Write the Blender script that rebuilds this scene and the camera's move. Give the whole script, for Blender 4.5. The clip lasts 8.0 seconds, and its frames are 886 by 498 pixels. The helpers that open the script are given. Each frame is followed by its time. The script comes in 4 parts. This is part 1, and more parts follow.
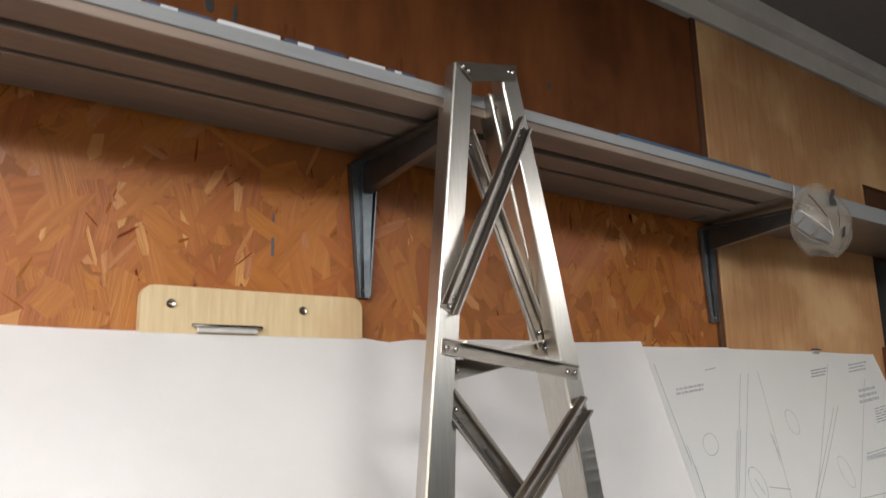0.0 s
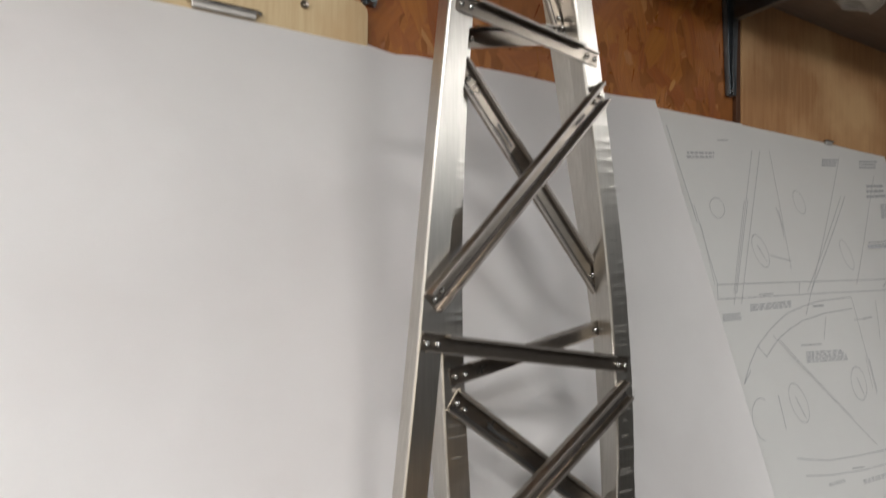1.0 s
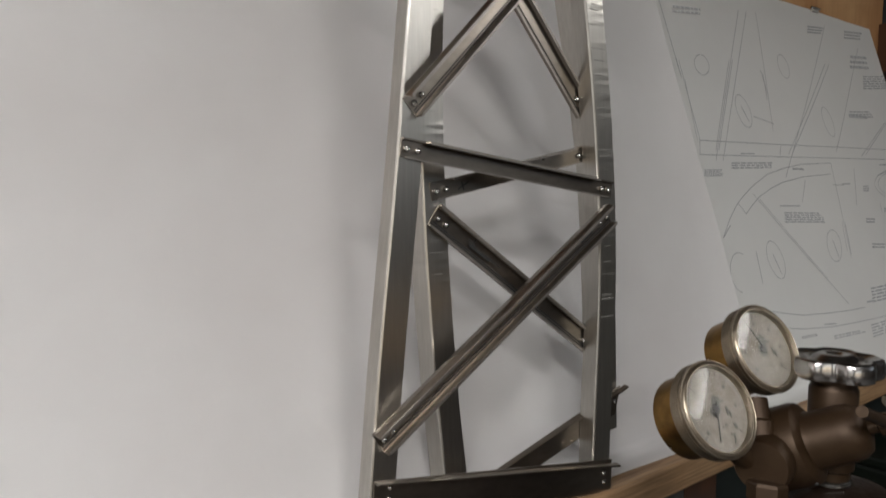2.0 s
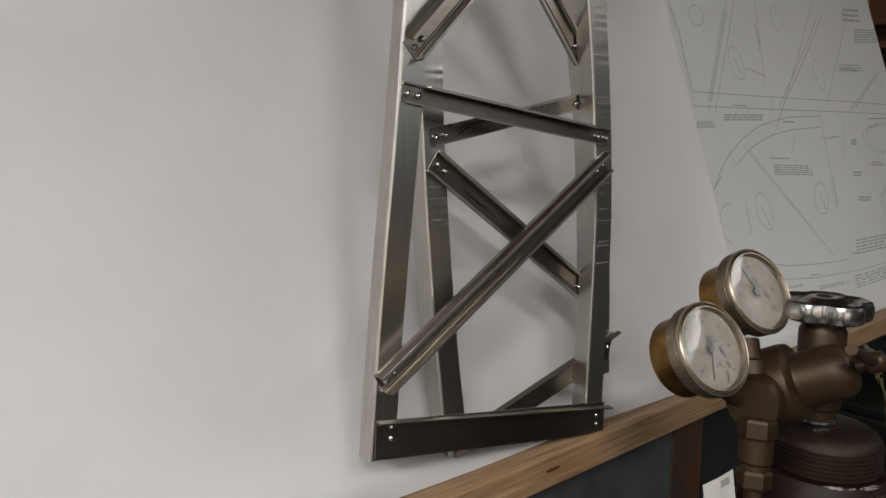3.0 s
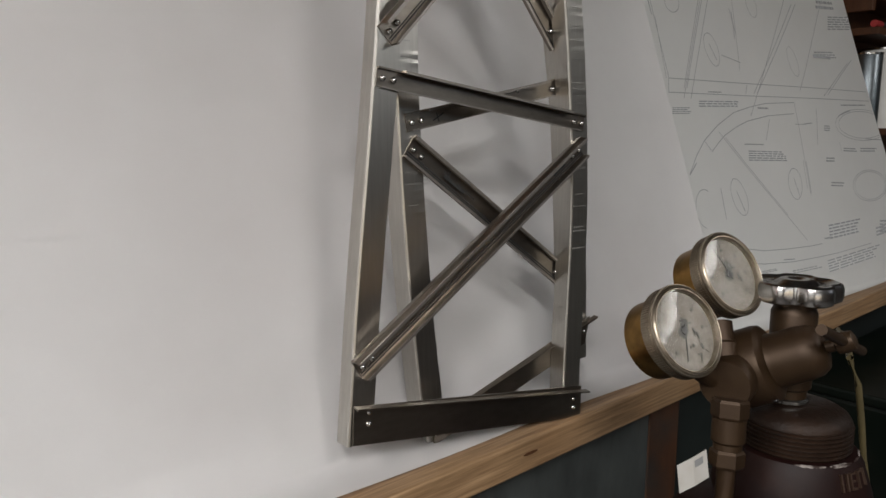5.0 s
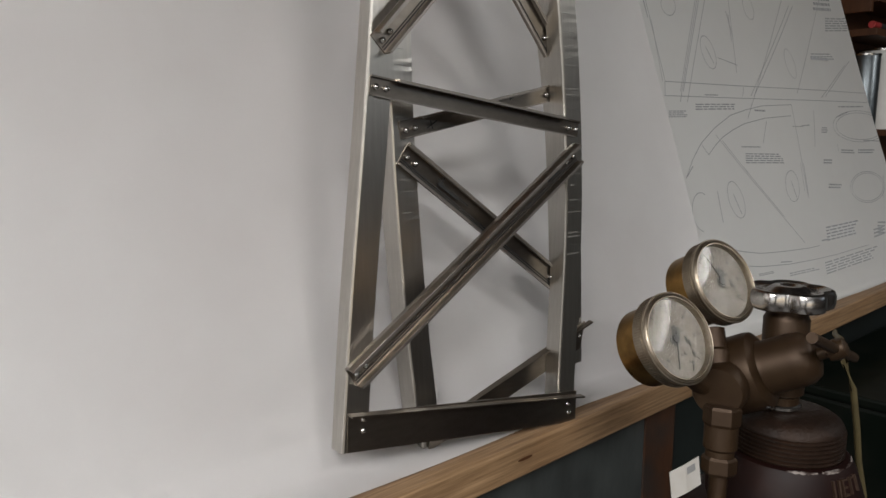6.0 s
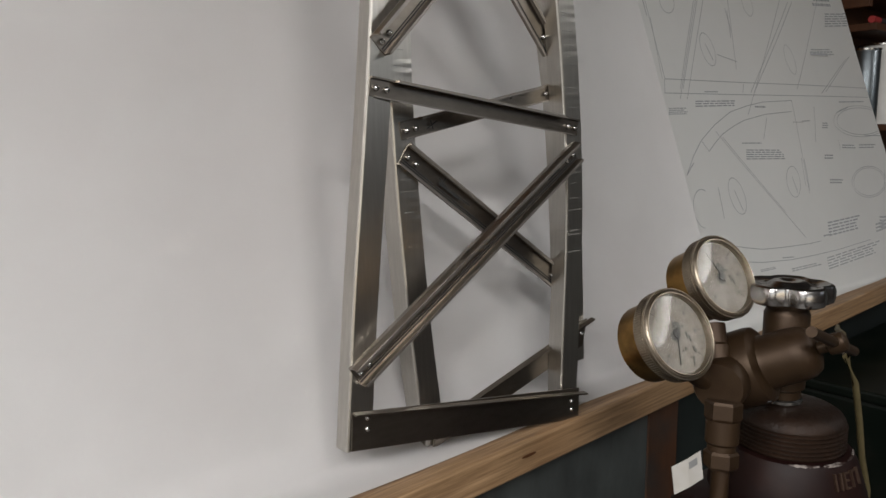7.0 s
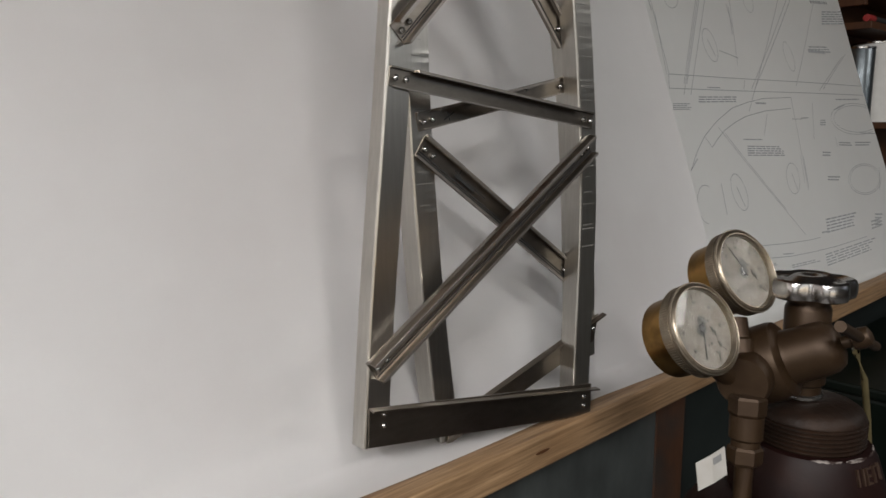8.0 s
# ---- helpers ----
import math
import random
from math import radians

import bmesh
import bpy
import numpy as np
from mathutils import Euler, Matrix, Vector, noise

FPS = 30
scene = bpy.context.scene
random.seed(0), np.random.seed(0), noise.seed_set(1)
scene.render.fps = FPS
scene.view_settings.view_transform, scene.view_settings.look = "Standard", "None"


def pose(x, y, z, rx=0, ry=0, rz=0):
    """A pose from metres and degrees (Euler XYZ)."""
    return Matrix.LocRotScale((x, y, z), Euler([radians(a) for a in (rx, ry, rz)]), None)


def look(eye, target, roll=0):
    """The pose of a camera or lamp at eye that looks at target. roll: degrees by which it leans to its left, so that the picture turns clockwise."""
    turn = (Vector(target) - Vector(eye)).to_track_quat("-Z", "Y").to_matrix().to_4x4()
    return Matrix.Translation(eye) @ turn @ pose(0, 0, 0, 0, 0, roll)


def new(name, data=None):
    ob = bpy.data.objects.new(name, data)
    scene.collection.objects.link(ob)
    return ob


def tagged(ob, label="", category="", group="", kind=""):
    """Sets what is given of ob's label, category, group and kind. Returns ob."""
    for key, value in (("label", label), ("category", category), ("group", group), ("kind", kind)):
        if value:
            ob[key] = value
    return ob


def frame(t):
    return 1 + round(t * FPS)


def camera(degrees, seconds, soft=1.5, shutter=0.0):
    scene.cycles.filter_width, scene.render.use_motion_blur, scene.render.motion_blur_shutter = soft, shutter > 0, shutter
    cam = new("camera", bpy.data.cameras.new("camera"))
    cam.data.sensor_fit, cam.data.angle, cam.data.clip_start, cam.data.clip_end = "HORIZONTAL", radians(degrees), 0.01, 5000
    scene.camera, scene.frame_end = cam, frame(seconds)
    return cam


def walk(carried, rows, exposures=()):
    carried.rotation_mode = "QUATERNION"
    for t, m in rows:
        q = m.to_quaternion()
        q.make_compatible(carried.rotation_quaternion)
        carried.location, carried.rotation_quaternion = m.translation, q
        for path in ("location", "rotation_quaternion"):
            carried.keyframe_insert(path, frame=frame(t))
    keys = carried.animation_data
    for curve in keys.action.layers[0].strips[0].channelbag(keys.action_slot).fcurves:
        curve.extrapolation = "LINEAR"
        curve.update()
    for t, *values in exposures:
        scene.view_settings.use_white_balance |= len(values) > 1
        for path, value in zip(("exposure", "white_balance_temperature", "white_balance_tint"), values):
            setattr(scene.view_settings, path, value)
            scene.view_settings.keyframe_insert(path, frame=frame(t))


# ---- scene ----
cam = camera(61.8, 8.0, shutter=0.35)
PATH = [
    (0, (0.368, 0.257, 1.756), (1.534, 1.834, 2.151), -1.3),
    (0.3, (0.382, 0.278, 1.711), (1.546, 1.854, 2.115), -0.8),
    (0.5, (0.385, 0.291, 1.671), (1.56, 1.877, 1.99), 0.5),
    (0.7, (0.388, 0.296, 1.641), (1.571, 1.896, 1.819), 0.6),
    (1, (0.39, 0.308, 1.595), (1.583, 1.912, 1.641), 0.6),
    (1.5, (0.397, 0.318, 1.549), (1.616, 1.902, 1.483), 0.2),
    (2, (0.399, 0.324, 1.514), (1.64, 1.883, 1.341), 0.3),
    (2.2, (0.396, 0.326, 1.507), (1.639, 1.876, 1.287), 0.3),
    (3.5, (0.386, 0.324, 1.505), (1.659, 1.838, 1.213), 0.5),
    (4, (0.388, 0.319, 1.503), (1.675, 1.82, 1.203), 0.4),
    (4.5, (0.388, 0.324, 1.501), (1.688, 1.811, 1.189), 0.4),
    (6, (0.392, 0.319, 1.509), (1.691, 1.806, 1.192), 0.2),
    (6.5, (0.393, 0.316, 1.51), (1.688, 1.807, 1.194), -0.1),
    (7, (0.39, 0.315, 1.509), (1.683, 1.808, 1.192), -0.5),
    (7.5, (0.368, 0.332, 1.511), (1.664, 1.82, 1.188), -0.3),
    (8, (0.377, 0.338, 1.505), (1.701, 1.801, 1.18), -0.1),
]
walk(cam, [(t, look(eye, target, roll)) for t, eye, target, roll in PATH],
     exposures=[(0, 0.86), (0.5, 0.78), (1.0, 0.28), (1.5, -0.09), (2.0, -0.16), (3.5, -0.2), (6.5, -0.19), (8.0, -0.14)])

# ---- light ----
world = bpy.data.worlds.new("world")
scene.world = world
world.use_nodes = True
wn = world.node_tree.nodes
sky = wn.new("ShaderNodeTexSky")
sky.sky_type, sky.sun_disc = "NISHITA", False
sky.sun_elevation, sky.sun_rotation = radians(35), radians(200)
world.node_tree.links.new(sky.outputs[0], wn["Background"].inputs[0])
wn["Background"].inputs[1].default_value = 0.08


def area_lamp(name, eye, target, wide, high, watts, colour):
    data = bpy.data.lights.new(name, "AREA")
    data.shape, data.size, data.size_y, data.energy, data.color = "RECTANGLE", wide, high, watts, colour
    lamp = new(name, data)
    lamp.matrix_world = look(eye, target)
    return lamp


# daylight in unseen openings, the south one added as even fill, and four lights under the ceiling
area_lamp("daylight_west", (-1.93, -0.9, 1.45), (0.0, -0.9, 1.45), 2.1, 1.3, 5, (1.0, 0.97, 0.93))
# Invented fill from the south that evens out the board wall.
area_lamp("fill_south", (-0.6, -2.95, 1.3), (-0.6, 0.0, 1.3), 1.9, 1.9, 7, (1.0, 0.98, 0.95))
area_lamp("daylight_south_east", (3.1, -2.93, 2.3), (3.1, 0.0, 2.2), 1.8, 0.3, 0.8, (0.97, 0.98, 1.0))
PANELS = ((0.56, -0.72, 2.43, 0.4, 0.3, 15), (-0.35, -0.7, 2.43, 0.12, 1.4, 47), (-1.25, -0.05, 2.43, 0.12, 1.4, 104), (2.3, -1.0, 2.43, 0.12, 1.4, 18))
for tx, ty, tz, wide, deep, watts in PANELS:
    area_lamp("ceiling_lamp", (tx, ty, tz), (tx, ty + 0.0001, 0.0), wide, deep, watts, (1.0, 0.985, 0.97))


# ---- materials ----
def mat(name, base, rough=0.6, metal=0.0, second=None, grain=40.0, stretch=(1, 1, 1), amount=0.5, bump=0.1, stain=None, stain_scale=4.0, stain_amount=0.4, per_piece=0.0, rough_var=0.12, spec=0.5, turn=None):
    """A surface with a fine grain between two colours, large stains and fine relief, in metres."""
    m = bpy.data.materials.new(name)
    m.use_nodes = True
    n, l = m.node_tree.nodes, m.node_tree.links
    bsdf = n["Principled BSDF"]
    co = n.new("ShaderNodeTexCoord")
    mp = n.new("ShaderNodeMapping")
    mp.inputs["Scale"].default_value = stretch
    if turn is None:
        l.new(co.outputs["Object"], mp.inputs[0])
    else:
        rot = n.new("ShaderNodeMapping")
        rot.inputs["Rotation"].default_value = (0, turn, 0)
        l.new(co.outputs["Object"], rot.inputs[0])
        l.new(rot.outputs[0], mp.inputs[0])
    fine = n.new("ShaderNodeTexNoise")
    fine.inputs["Scale"].default_value, fine.inputs["Detail"].default_value, fine.inputs["Roughness"].default_value = grain, 6, 0.65
    l.new(mp.outputs[0], fine.inputs["Vector"])
    ramp = n.new("ShaderNodeValToRGB")
    ramp.color_ramp.elements[0].position, ramp.color_ramp.elements[1].position = 0.5 - amount / 2, 0.5 + amount / 2
    second = second or tuple(c * 0.7 for c in base)
    ramp.color_ramp.elements[0].color, ramp.color_ramp.elements[1].color = (*second, 1), (*base, 1)
    l.new(fine.outputs[0], ramp.inputs[0])
    out = ramp.outputs[0]
    big = n.new("ShaderNodeTexNoise")
    big.inputs["Scale"].default_value, big.inputs["Detail"].default_value = stain_scale, 5
    l.new(co.outputs["Object"], big.inputs["Vector"])
    if stain:
        r2 = n.new("ShaderNodeValToRGB")
        r2.color_ramp.elements[0].position, r2.color_ramp.elements[1].position = 0.48, 0.68
        r2.color_ramp.elements[0].color, r2.color_ramp.elements[1].color = (0, 0, 0, 1), (stain_amount,) * 3 + (1,)
        l.new(big.outputs[0], r2.inputs[0])
        mix = n.new("ShaderNodeMix")
        mix.data_type = "RGBA"
        l.new(r2.outputs[0], mix.inputs[0])
        l.new(out, mix.inputs[6])
        mix.inputs[7].default_value = (*stain, 1)
        out = mix.outputs[2]
    if per_piece:
        geo = n.new("ShaderNodeNewGeometry")
        hsv = n.new("ShaderNodeHueSaturation")
        mr = n.new("ShaderNodeMapRange")
        mr.inputs[3].default_value, mr.inputs[4].default_value = 1 - per_piece, 1 + per_piece
        l.new(geo.outputs["Random Per Island"], mr.inputs[0])
        l.new(mr.outputs[0], hsv.inputs["Value"])
        hue = n.new("ShaderNodeMapRange")
        hue.inputs[3].default_value, hue.inputs[4].default_value = 0.5 - 0.05 * per_piece, 0.5 + 0.05 * per_piece
        l.new(geo.outputs["Random Per Island"], hue.inputs[0])
        l.new(hue.outputs[0], hsv.inputs["Hue"])
        l.new(out, hsv.inputs["Color"])
        out = hsv.outputs[0]
    l.new(out, bsdf.inputs["Base Color"])
    rr = n.new("ShaderNodeMapRange")
    rr.inputs[3].default_value, rr.inputs[4].default_value = max(0.03, rough - rough_var), min(1, rough + rough_var)
    l.new(big.outputs[0], rr.inputs[0])
    l.new(rr.outputs[0], bsdf.inputs["Roughness"])
    bsdf.inputs["Metallic"].default_value = metal
    bsdf.inputs["Specular IOR Level"].default_value = spec
    if bump:
        b = n.new("ShaderNodeBump")
        b.inputs["Strength"].default_value, b.inputs["Distance"].default_value = bump, 0.002
        l.new(fine.outputs[0], b.inputs["Height"])
        l.new(b.outputs[0], bsdf.inputs["Normal"])
    return m


M_OSB = mat("osb_core", (0.235, 0.083, 0.0175), 0.5, second=(0.155, 0.051, 0.0108), grain=60, stretch=(1, 1, 0.5), bump=0.25, stain=(0.145, 0.04827, 0.01437), stain_scale=6, spec=0.25)
TURNS = (0.3, 0.9, 1.4, 1.85, 2.5)
M_FLAKES = [mat("osb_flake", (0.285, 0.098, 0.02), 0.42, second=(0.2, 0.063, 0.012), grain=190, stretch=(0.07, 1, 1), amount=0.5, bump=0.5, per_piece=0.13, spec=0.3, turn=a) for a in TURNS]
M_PALEFLAKES = [mat("pale_osb_flake", (0.36, 0.155, 0.048), 0.4, second=(0.24, 0.09, 0.023), grain=190, stretch=(0.07, 1, 1), amount=0.5, bump=0.5, per_piece=0.2, spec=0.4, turn=a) for a in TURNS]
M_DARKPLY = mat("dark_plywood", (0.135, 0.046, 0.0135), 0.5, second=(0.08, 0.026, 0.0075), grain=11, stretch=(2.2, 1, 0.5), amount=0.4, bump=0.06, stain=(0.04285, 0.01187, 0.00326), stain_scale=7, stain_amount=0.6, spec=0.12)
M_PLY = mat("plywood", (0.4, 0.222, 0.103), 0.5, second=(0.25, 0.118, 0.048), grain=22, stretch=(5, 1, 0.4), amount=0.7, bump=0.15, stain=(0.56, 0.37, 0.19), stain_scale=6, stain_amount=0.6, spec=0.25)
M_PLYPALE = mat("pale_plywood", (0.476, 0.3772, 0.2262), 0.55, second=(0.3655, 0.2624, 0.1404), grain=30, stretch=(5, 1, 0.4), bump=0.1, stain=(0.3431, 0.1986, 0.08619), stain_scale=8)
M_PINE = mat("pine", (0.31, 0.2, 0.108), 0.5, second=(0.115, 0.063, 0.029), grain=30, stretch=(0.3, 9, 9), amount=0.34, bump=0.1, stain=(0.2053, 0.1084, 0.04563), stain_scale=9)
# Also gives the lower panel and rack beyond the drawing their shaded tone.
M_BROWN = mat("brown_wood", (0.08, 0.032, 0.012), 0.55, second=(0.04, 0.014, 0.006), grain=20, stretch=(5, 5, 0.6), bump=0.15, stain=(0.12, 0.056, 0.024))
M_RUST = mat("rust_brown_paint", (0.075, 0.03, 0.012), 0.55, second=(0.028, 0.013, 0.008), grain=24, stretch=(3, 3, 0.5), amount=0.6, bump=0.15, stain=(0.022, 0.02, 0.018), stain_scale=14, stain_amount=0.85)
M_STEEL = mat("galvanised_steel", (0.56, 0.54, 0.5), 0.31, 1.0, second=(0.45, 0.43, 0.395), grain=70, stretch=(6, 6, 0.3), bump=0.012, stain=(0.38, 0.365, 0.335), stain_scale=14, stain_amount=0.4, rough_var=0.03)
# The legs' steel made darker and browner, as if mirroring a dim room.
M_STEELD = mat("darkened_steel", (0.3, 0.266, 0.228), 0.3, 1.0, second=(0.225, 0.195, 0.166), grain=60, stretch=(1, 6, 3), bump=0.04, stain=(0.2059, 0.1814, 0.1524), stain_scale=16, stain_amount=0.5, rough_var=0.07)
M_ZINC = mat("zinc_bracket", (0.189, 0.2115, 0.225), 0.35, 1.0, grain=80, bump=0.05, stain=(0.135, 0.1485, 0.1575), stain_scale=30)
M_LIP = mat("pale_shelf_paint", (0.195, 0.202, 0.208), 0.4, 0.0, second=(0.155, 0.162, 0.168), grain=30, stretch=(0.5, 5, 5), bump=0.03, stain=(0.1753, 0.171, 0.1666), stain_scale=12)
# Brown tint puts the strand board's reflection into the grey steel.
M_SHELF = mat("shelf_steel", (0.225, 0.172, 0.136), 0.45, 0.5, second=(0.15, 0.118, 0.094), grain=30, stretch=(0.3, 5, 5), bump=0.05, stain=(0.1265, 0.09899, 0.0774), stain_scale=8)
M_CLIP = mat("satin_clip_metal", (0.55, 0.53, 0.5), 0.45, 0.6, grain=60, bump=0.05)
M_RIVET = mat("rivet", (0.465, 0.4588, 0.4464), 0.22, 1.0, grain=200, bump=0.05)
M_PAPER = mat("paper", (0.76, 0.748, 0.742), 0.75, second=(0.72, 0.708, 0.702), grain=9, bump=0.03, stain=(0.64, 0.61, 0.6), stain_scale=3, stain_amount=0.6)
M_PAPER2 = mat("drawing_paper", (0.825, 0.828, 0.812), 0.7, second=(0.79, 0.793, 0.777), grain=9, bump=0.03)
M_INK = mat("faded_ink", (0.2678, 0.277, 0.2947), 0.8, grain=300, second=(0.4465, 0.4554, 0.4643), amount=0.4, bump=0)
M_INKP = mat("pale_ink", (0.3519, 0.3582, 0.3647), 0.8, grain=300, second=(0.4221, 0.4286, 0.435), amount=0.4, bump=0)
# Cut steel edges, paler than the struts to carry a painted highlight.
M_EDGE = mat("edge_highlight_steel", (0.36, 0.33, 0.3), 0.4, 0.9, second=(0.24, 0.215, 0.195), grain=90, bump=0.05)
M_SCAR = mat("scraped_zinc", (0.5, 0.48, 0.45), 0.42, 0.8, second=(0.3, 0.29, 0.27), grain=240, stretch=(0.4, 1, 3), bump=0.1)
M_KNOT = mat("dark_wood_knot", (0.06, 0.02, 0.008), 0.6, second=(0.1, 0.036, 0.013), grain=150, stretch=(1, 1, 0.3), bump=0.15)
M_SLIT = mat("dark_strand_gap", (0.204, 0.06, 0.012), 0.6, second=(0.132, 0.036, 0.0084), grain=120, bump=0.2, per_piece=0.4)
M_TAG = mat("worn_tag_card", (0.32, 0.308, 0.288), 0.7, second=(0.24, 0.228, 0.212), grain=60, bump=0.05, stain=(0.176, 0.16, 0.136), stain_scale=60)
M_SMUDGE = mat("grey_dial_smudge", (0.016, 0.015, 0.014), 0.6, second=(0.042, 0.039, 0.036), grain=400, amount=0.25, bump=0)
M_BLUEPEN = mat("blue_grey_pen", (0.06, 0.07, 0.085), 0.6, second=(0.1, 0.09, 0.08), grain=300, bump=0)
M_BLACK = mat("black_marker", (0.02, 0.02, 0.02), 0.6, grain=200, bump=0)
M_BRASS = mat("bright_brass", (0.3187, 0.1913, 0.06375), 0.3, 1.0, second=(0.255, 0.1403, 0.04462), grain=50, bump=0.05, stain=(0.0765, 0.04462, 0.01912), stain_scale=40, stain_amount=0.8)
M_BRONZE = mat("tarnished_brass", (0.037, 0.0208, 0.0088), 0.48, 0.6, second=(0.02872, 0.01443, 0.005978), grain=90, bump=0.12, stain=(0.02364, 0.0111, 0.004384), stain_scale=30, stain_amount=0.8)
M_BEZEL = mat("worn_nickel_bezel", (0.34, 0.295, 0.235), 0.4, 1.0, second=(0.22, 0.18, 0.135), grain=120, bump=0.05, stain=(0.204, 0.142, 0.0748), stain_scale=50)
M_DIAL = mat("aged_dial", (0.112, 0.104, 0.094), 0.6, second=(0.08, 0.072, 0.063), grain=160, amount=0.35, bump=0, stain=(0.078, 0.067, 0.055), stain_scale=85, stain_amount=0.75, spec=0.2)
M_CHROME = mat("worn_chrome", (0.52, 0.51, 0.5), 0.22, 1.0, second=(0.4, 0.385, 0.375), grain=60, bump=0.05, stain=(0.12, 0.105, 0.0975), stain_scale=50, stain_amount=0.7)
M_MAROON = mat("maroon_cylinder_paint", (0.0077, 0.00191, 0.001416), 0.5, 0.0, second=(0.004331, 0.001215, 0.0009996), grain=45, bump=0.2, stain=(0.01251, 0.004123, 0.002499), stain_scale=22, stain_amount=0.8)
M_CAST = mat("brown_cast_iron", (0.0125, 0.0064, 0.0038), 0.46, 0.2, second=(0.0075, 0.0042, 0.0029), grain=230, bump=0.5, stain=(0.022, 0.011, 0.006), stain_scale=26, stain_amount=0.8)
M_WORNMARK = mat("worn_cast_edge", (0.05, 0.03, 0.02), 0.45, 0.3, second=(0.018, 0.008, 0.005), grain=200, bump=0.2)
M_GREYP = mat("grey_painted_panel", (0.052, 0.058, 0.056), 0.5, second=(0.018, 0.02, 0.02), grain=26, stretch=(1, 1, 0.35), bump=0.1, stain=(0.03, 0.015, 0.009), stain_scale=6, stain_amount=0.85)
# Both greens are near black: shade below the rail is put into them.
M_DARKP = mat("shaded_recess_green", (0.014, 0.018, 0.0172), 0.5, grain=20, bump=0.08, stain=(0.008, 0.008, 0.008))
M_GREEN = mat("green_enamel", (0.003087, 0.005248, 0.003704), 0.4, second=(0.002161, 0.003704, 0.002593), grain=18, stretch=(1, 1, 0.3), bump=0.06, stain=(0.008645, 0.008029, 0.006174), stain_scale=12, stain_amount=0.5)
M_TRIM = mat("grey_trim_paint", (0.62, 0.61, 0.585), 0.6, second=(0.53, 0.52, 0.495), grain=30, bump=0.05, stain=(0.3254, 0.316, 0.2974))
M_CEIL = mat("ceiling_paint", (0.193, 0.1872, 0.1814), 0.8, second=(0.1638, 0.158, 0.1551), grain=50, bump=0.1, stain=(0.1404, 0.1346, 0.1287), stain_scale=2)
M_ROOM = mat("workshop_wall_paint", (0.063, 0.0525, 0.04462), 0.8, second=(0.04725, 0.03938, 0.03413), grain=10, bump=0.05, stain=(0.03675, 0.0315, 0.02625), stain_scale=2)
M_FLOOR = mat("concrete", (0.13, 0.125, 0.12), 0.8, second=(0.09, 0.088, 0.085), grain=15, bump=0.2, stain=(0.06, 0.055, 0.05), stain_scale=2)
M_BLUE = mat("blue_card", (0.018, 0.05, 0.1), 0.5, grain=60, bump=0.03)
M_NAVY = mat("navy_print", (0.03, 0.04, 0.08), 0.5, grain=60, bump=0.03)
M_WHITE = mat("white_card", (0.434, 0.4402, 0.4464), 0.55, grain=40, second=(0.3844, 0.3906, 0.3968), bump=0.03)
M_GREYLABEL = mat("grey_print", (0.1456, 0.1456, 0.1456), 0.6, grain=60, bump=0.03)
M_RED = mat("red_plastic", (0.35, 0.03, 0.03), 0.4, grain=60, bump=0.03)
M_HOSE = mat("tan_rubber", (0.085, 0.066, 0.026), 0.6, grain=80, bump=0.1)


for _m, _s in ((M_INK, 0.05), (M_INKP, 0.05), (M_GREEN, 0.15), (M_DARKP, 0.2), (M_MAROON, 0.15), (M_CAST, 0.2), (M_BROWN, 0.3), (M_RUST, 0.25), (M_KNOT, 0.04), (M_SLIT, 0.04), (M_BLUEPEN, 0.05)):
    _m.node_tree.nodes["Principled BSDF"].inputs["Specular IOR Level"].default_value = _s


def clear(name, tint, rough):
    m = bpy.data.materials.new(name)
    m.use_nodes = True
    b = m.node_tree.nodes["Principled BSDF"]
    b.inputs["Base Color"].default_value, b.inputs["Roughness"].default_value = (*tint, 1), rough
    b.inputs["Transmission Weight"].default_value, b.inputs["IOR"].default_value = 1.0, 1.18
    return m


M_GLASS = clear("gauge_glass", (0.95, 0.95, 0.92), 0.06)
M_CHIP = mat("chipped_edge", (0.2, 0.175, 0.16), 0.5, second=(0.018, 0.009, 0.0072), grain=110, amount=0.12, bump=0.1)
M_FILM = bpy.data.materials.new("cloudy_plastic_film")
M_FILM.use_nodes = True
_b = M_FILM.node_tree.nodes["Principled BSDF"]
_b.inputs["Base Color"].default_value, _b.inputs["Roughness"].default_value, _b.inputs["Alpha"].default_value = (0.27, 0.24, 0.2, 1), 0.3, 0.45


# ---- building helpers ----
def thing(name, label, category, group="", at=(0, 0, 0)):
    ob = new(name)
    ob.location = at
    ob.empty_display_size = 0.05
    return tagged(ob, label, category, group)


def part(name, bm, material, parent=None, label="", smooth=False):
    """Links a bmesh, given in world metres, as one mesh under parent."""
    me = bpy.data.meshes.new(name)
    bmesh.ops.recalc_face_normals(bm, faces=bm.faces[:])
    bm.to_mesh(me)
    bm.free()
    me.materials.append(material)
    if smooth:
        me.polygons.foreach_set("use_smooth", [True] * len(me.polygons))
        me.set_sharp_from_angle(angle=radians(38))
    ob = new(name, me)
    if parent:
        ob.parent = parent
        base = parent
        shift = Vector((0, 0, 0))
        while base:
            shift += base.location
            base = base.parent
        ob.location = -shift
    if label:
        ob["label"] = label
    return ob


def box(bm, x0, x1, y0, y1, z0, z1, bevel=0.0):
    m = Matrix.LocRotScale(((x0 + x1) / 2, (y0 + y1) / 2, (z0 + z1) / 2), None, (x1 - x0, y1 - y0, z1 - z0))
    r = bmesh.ops.create_cube(bm, size=1, matrix=m)
    if bevel:
        edges = list({e for v in r["verts"] for e in v.link_edges})
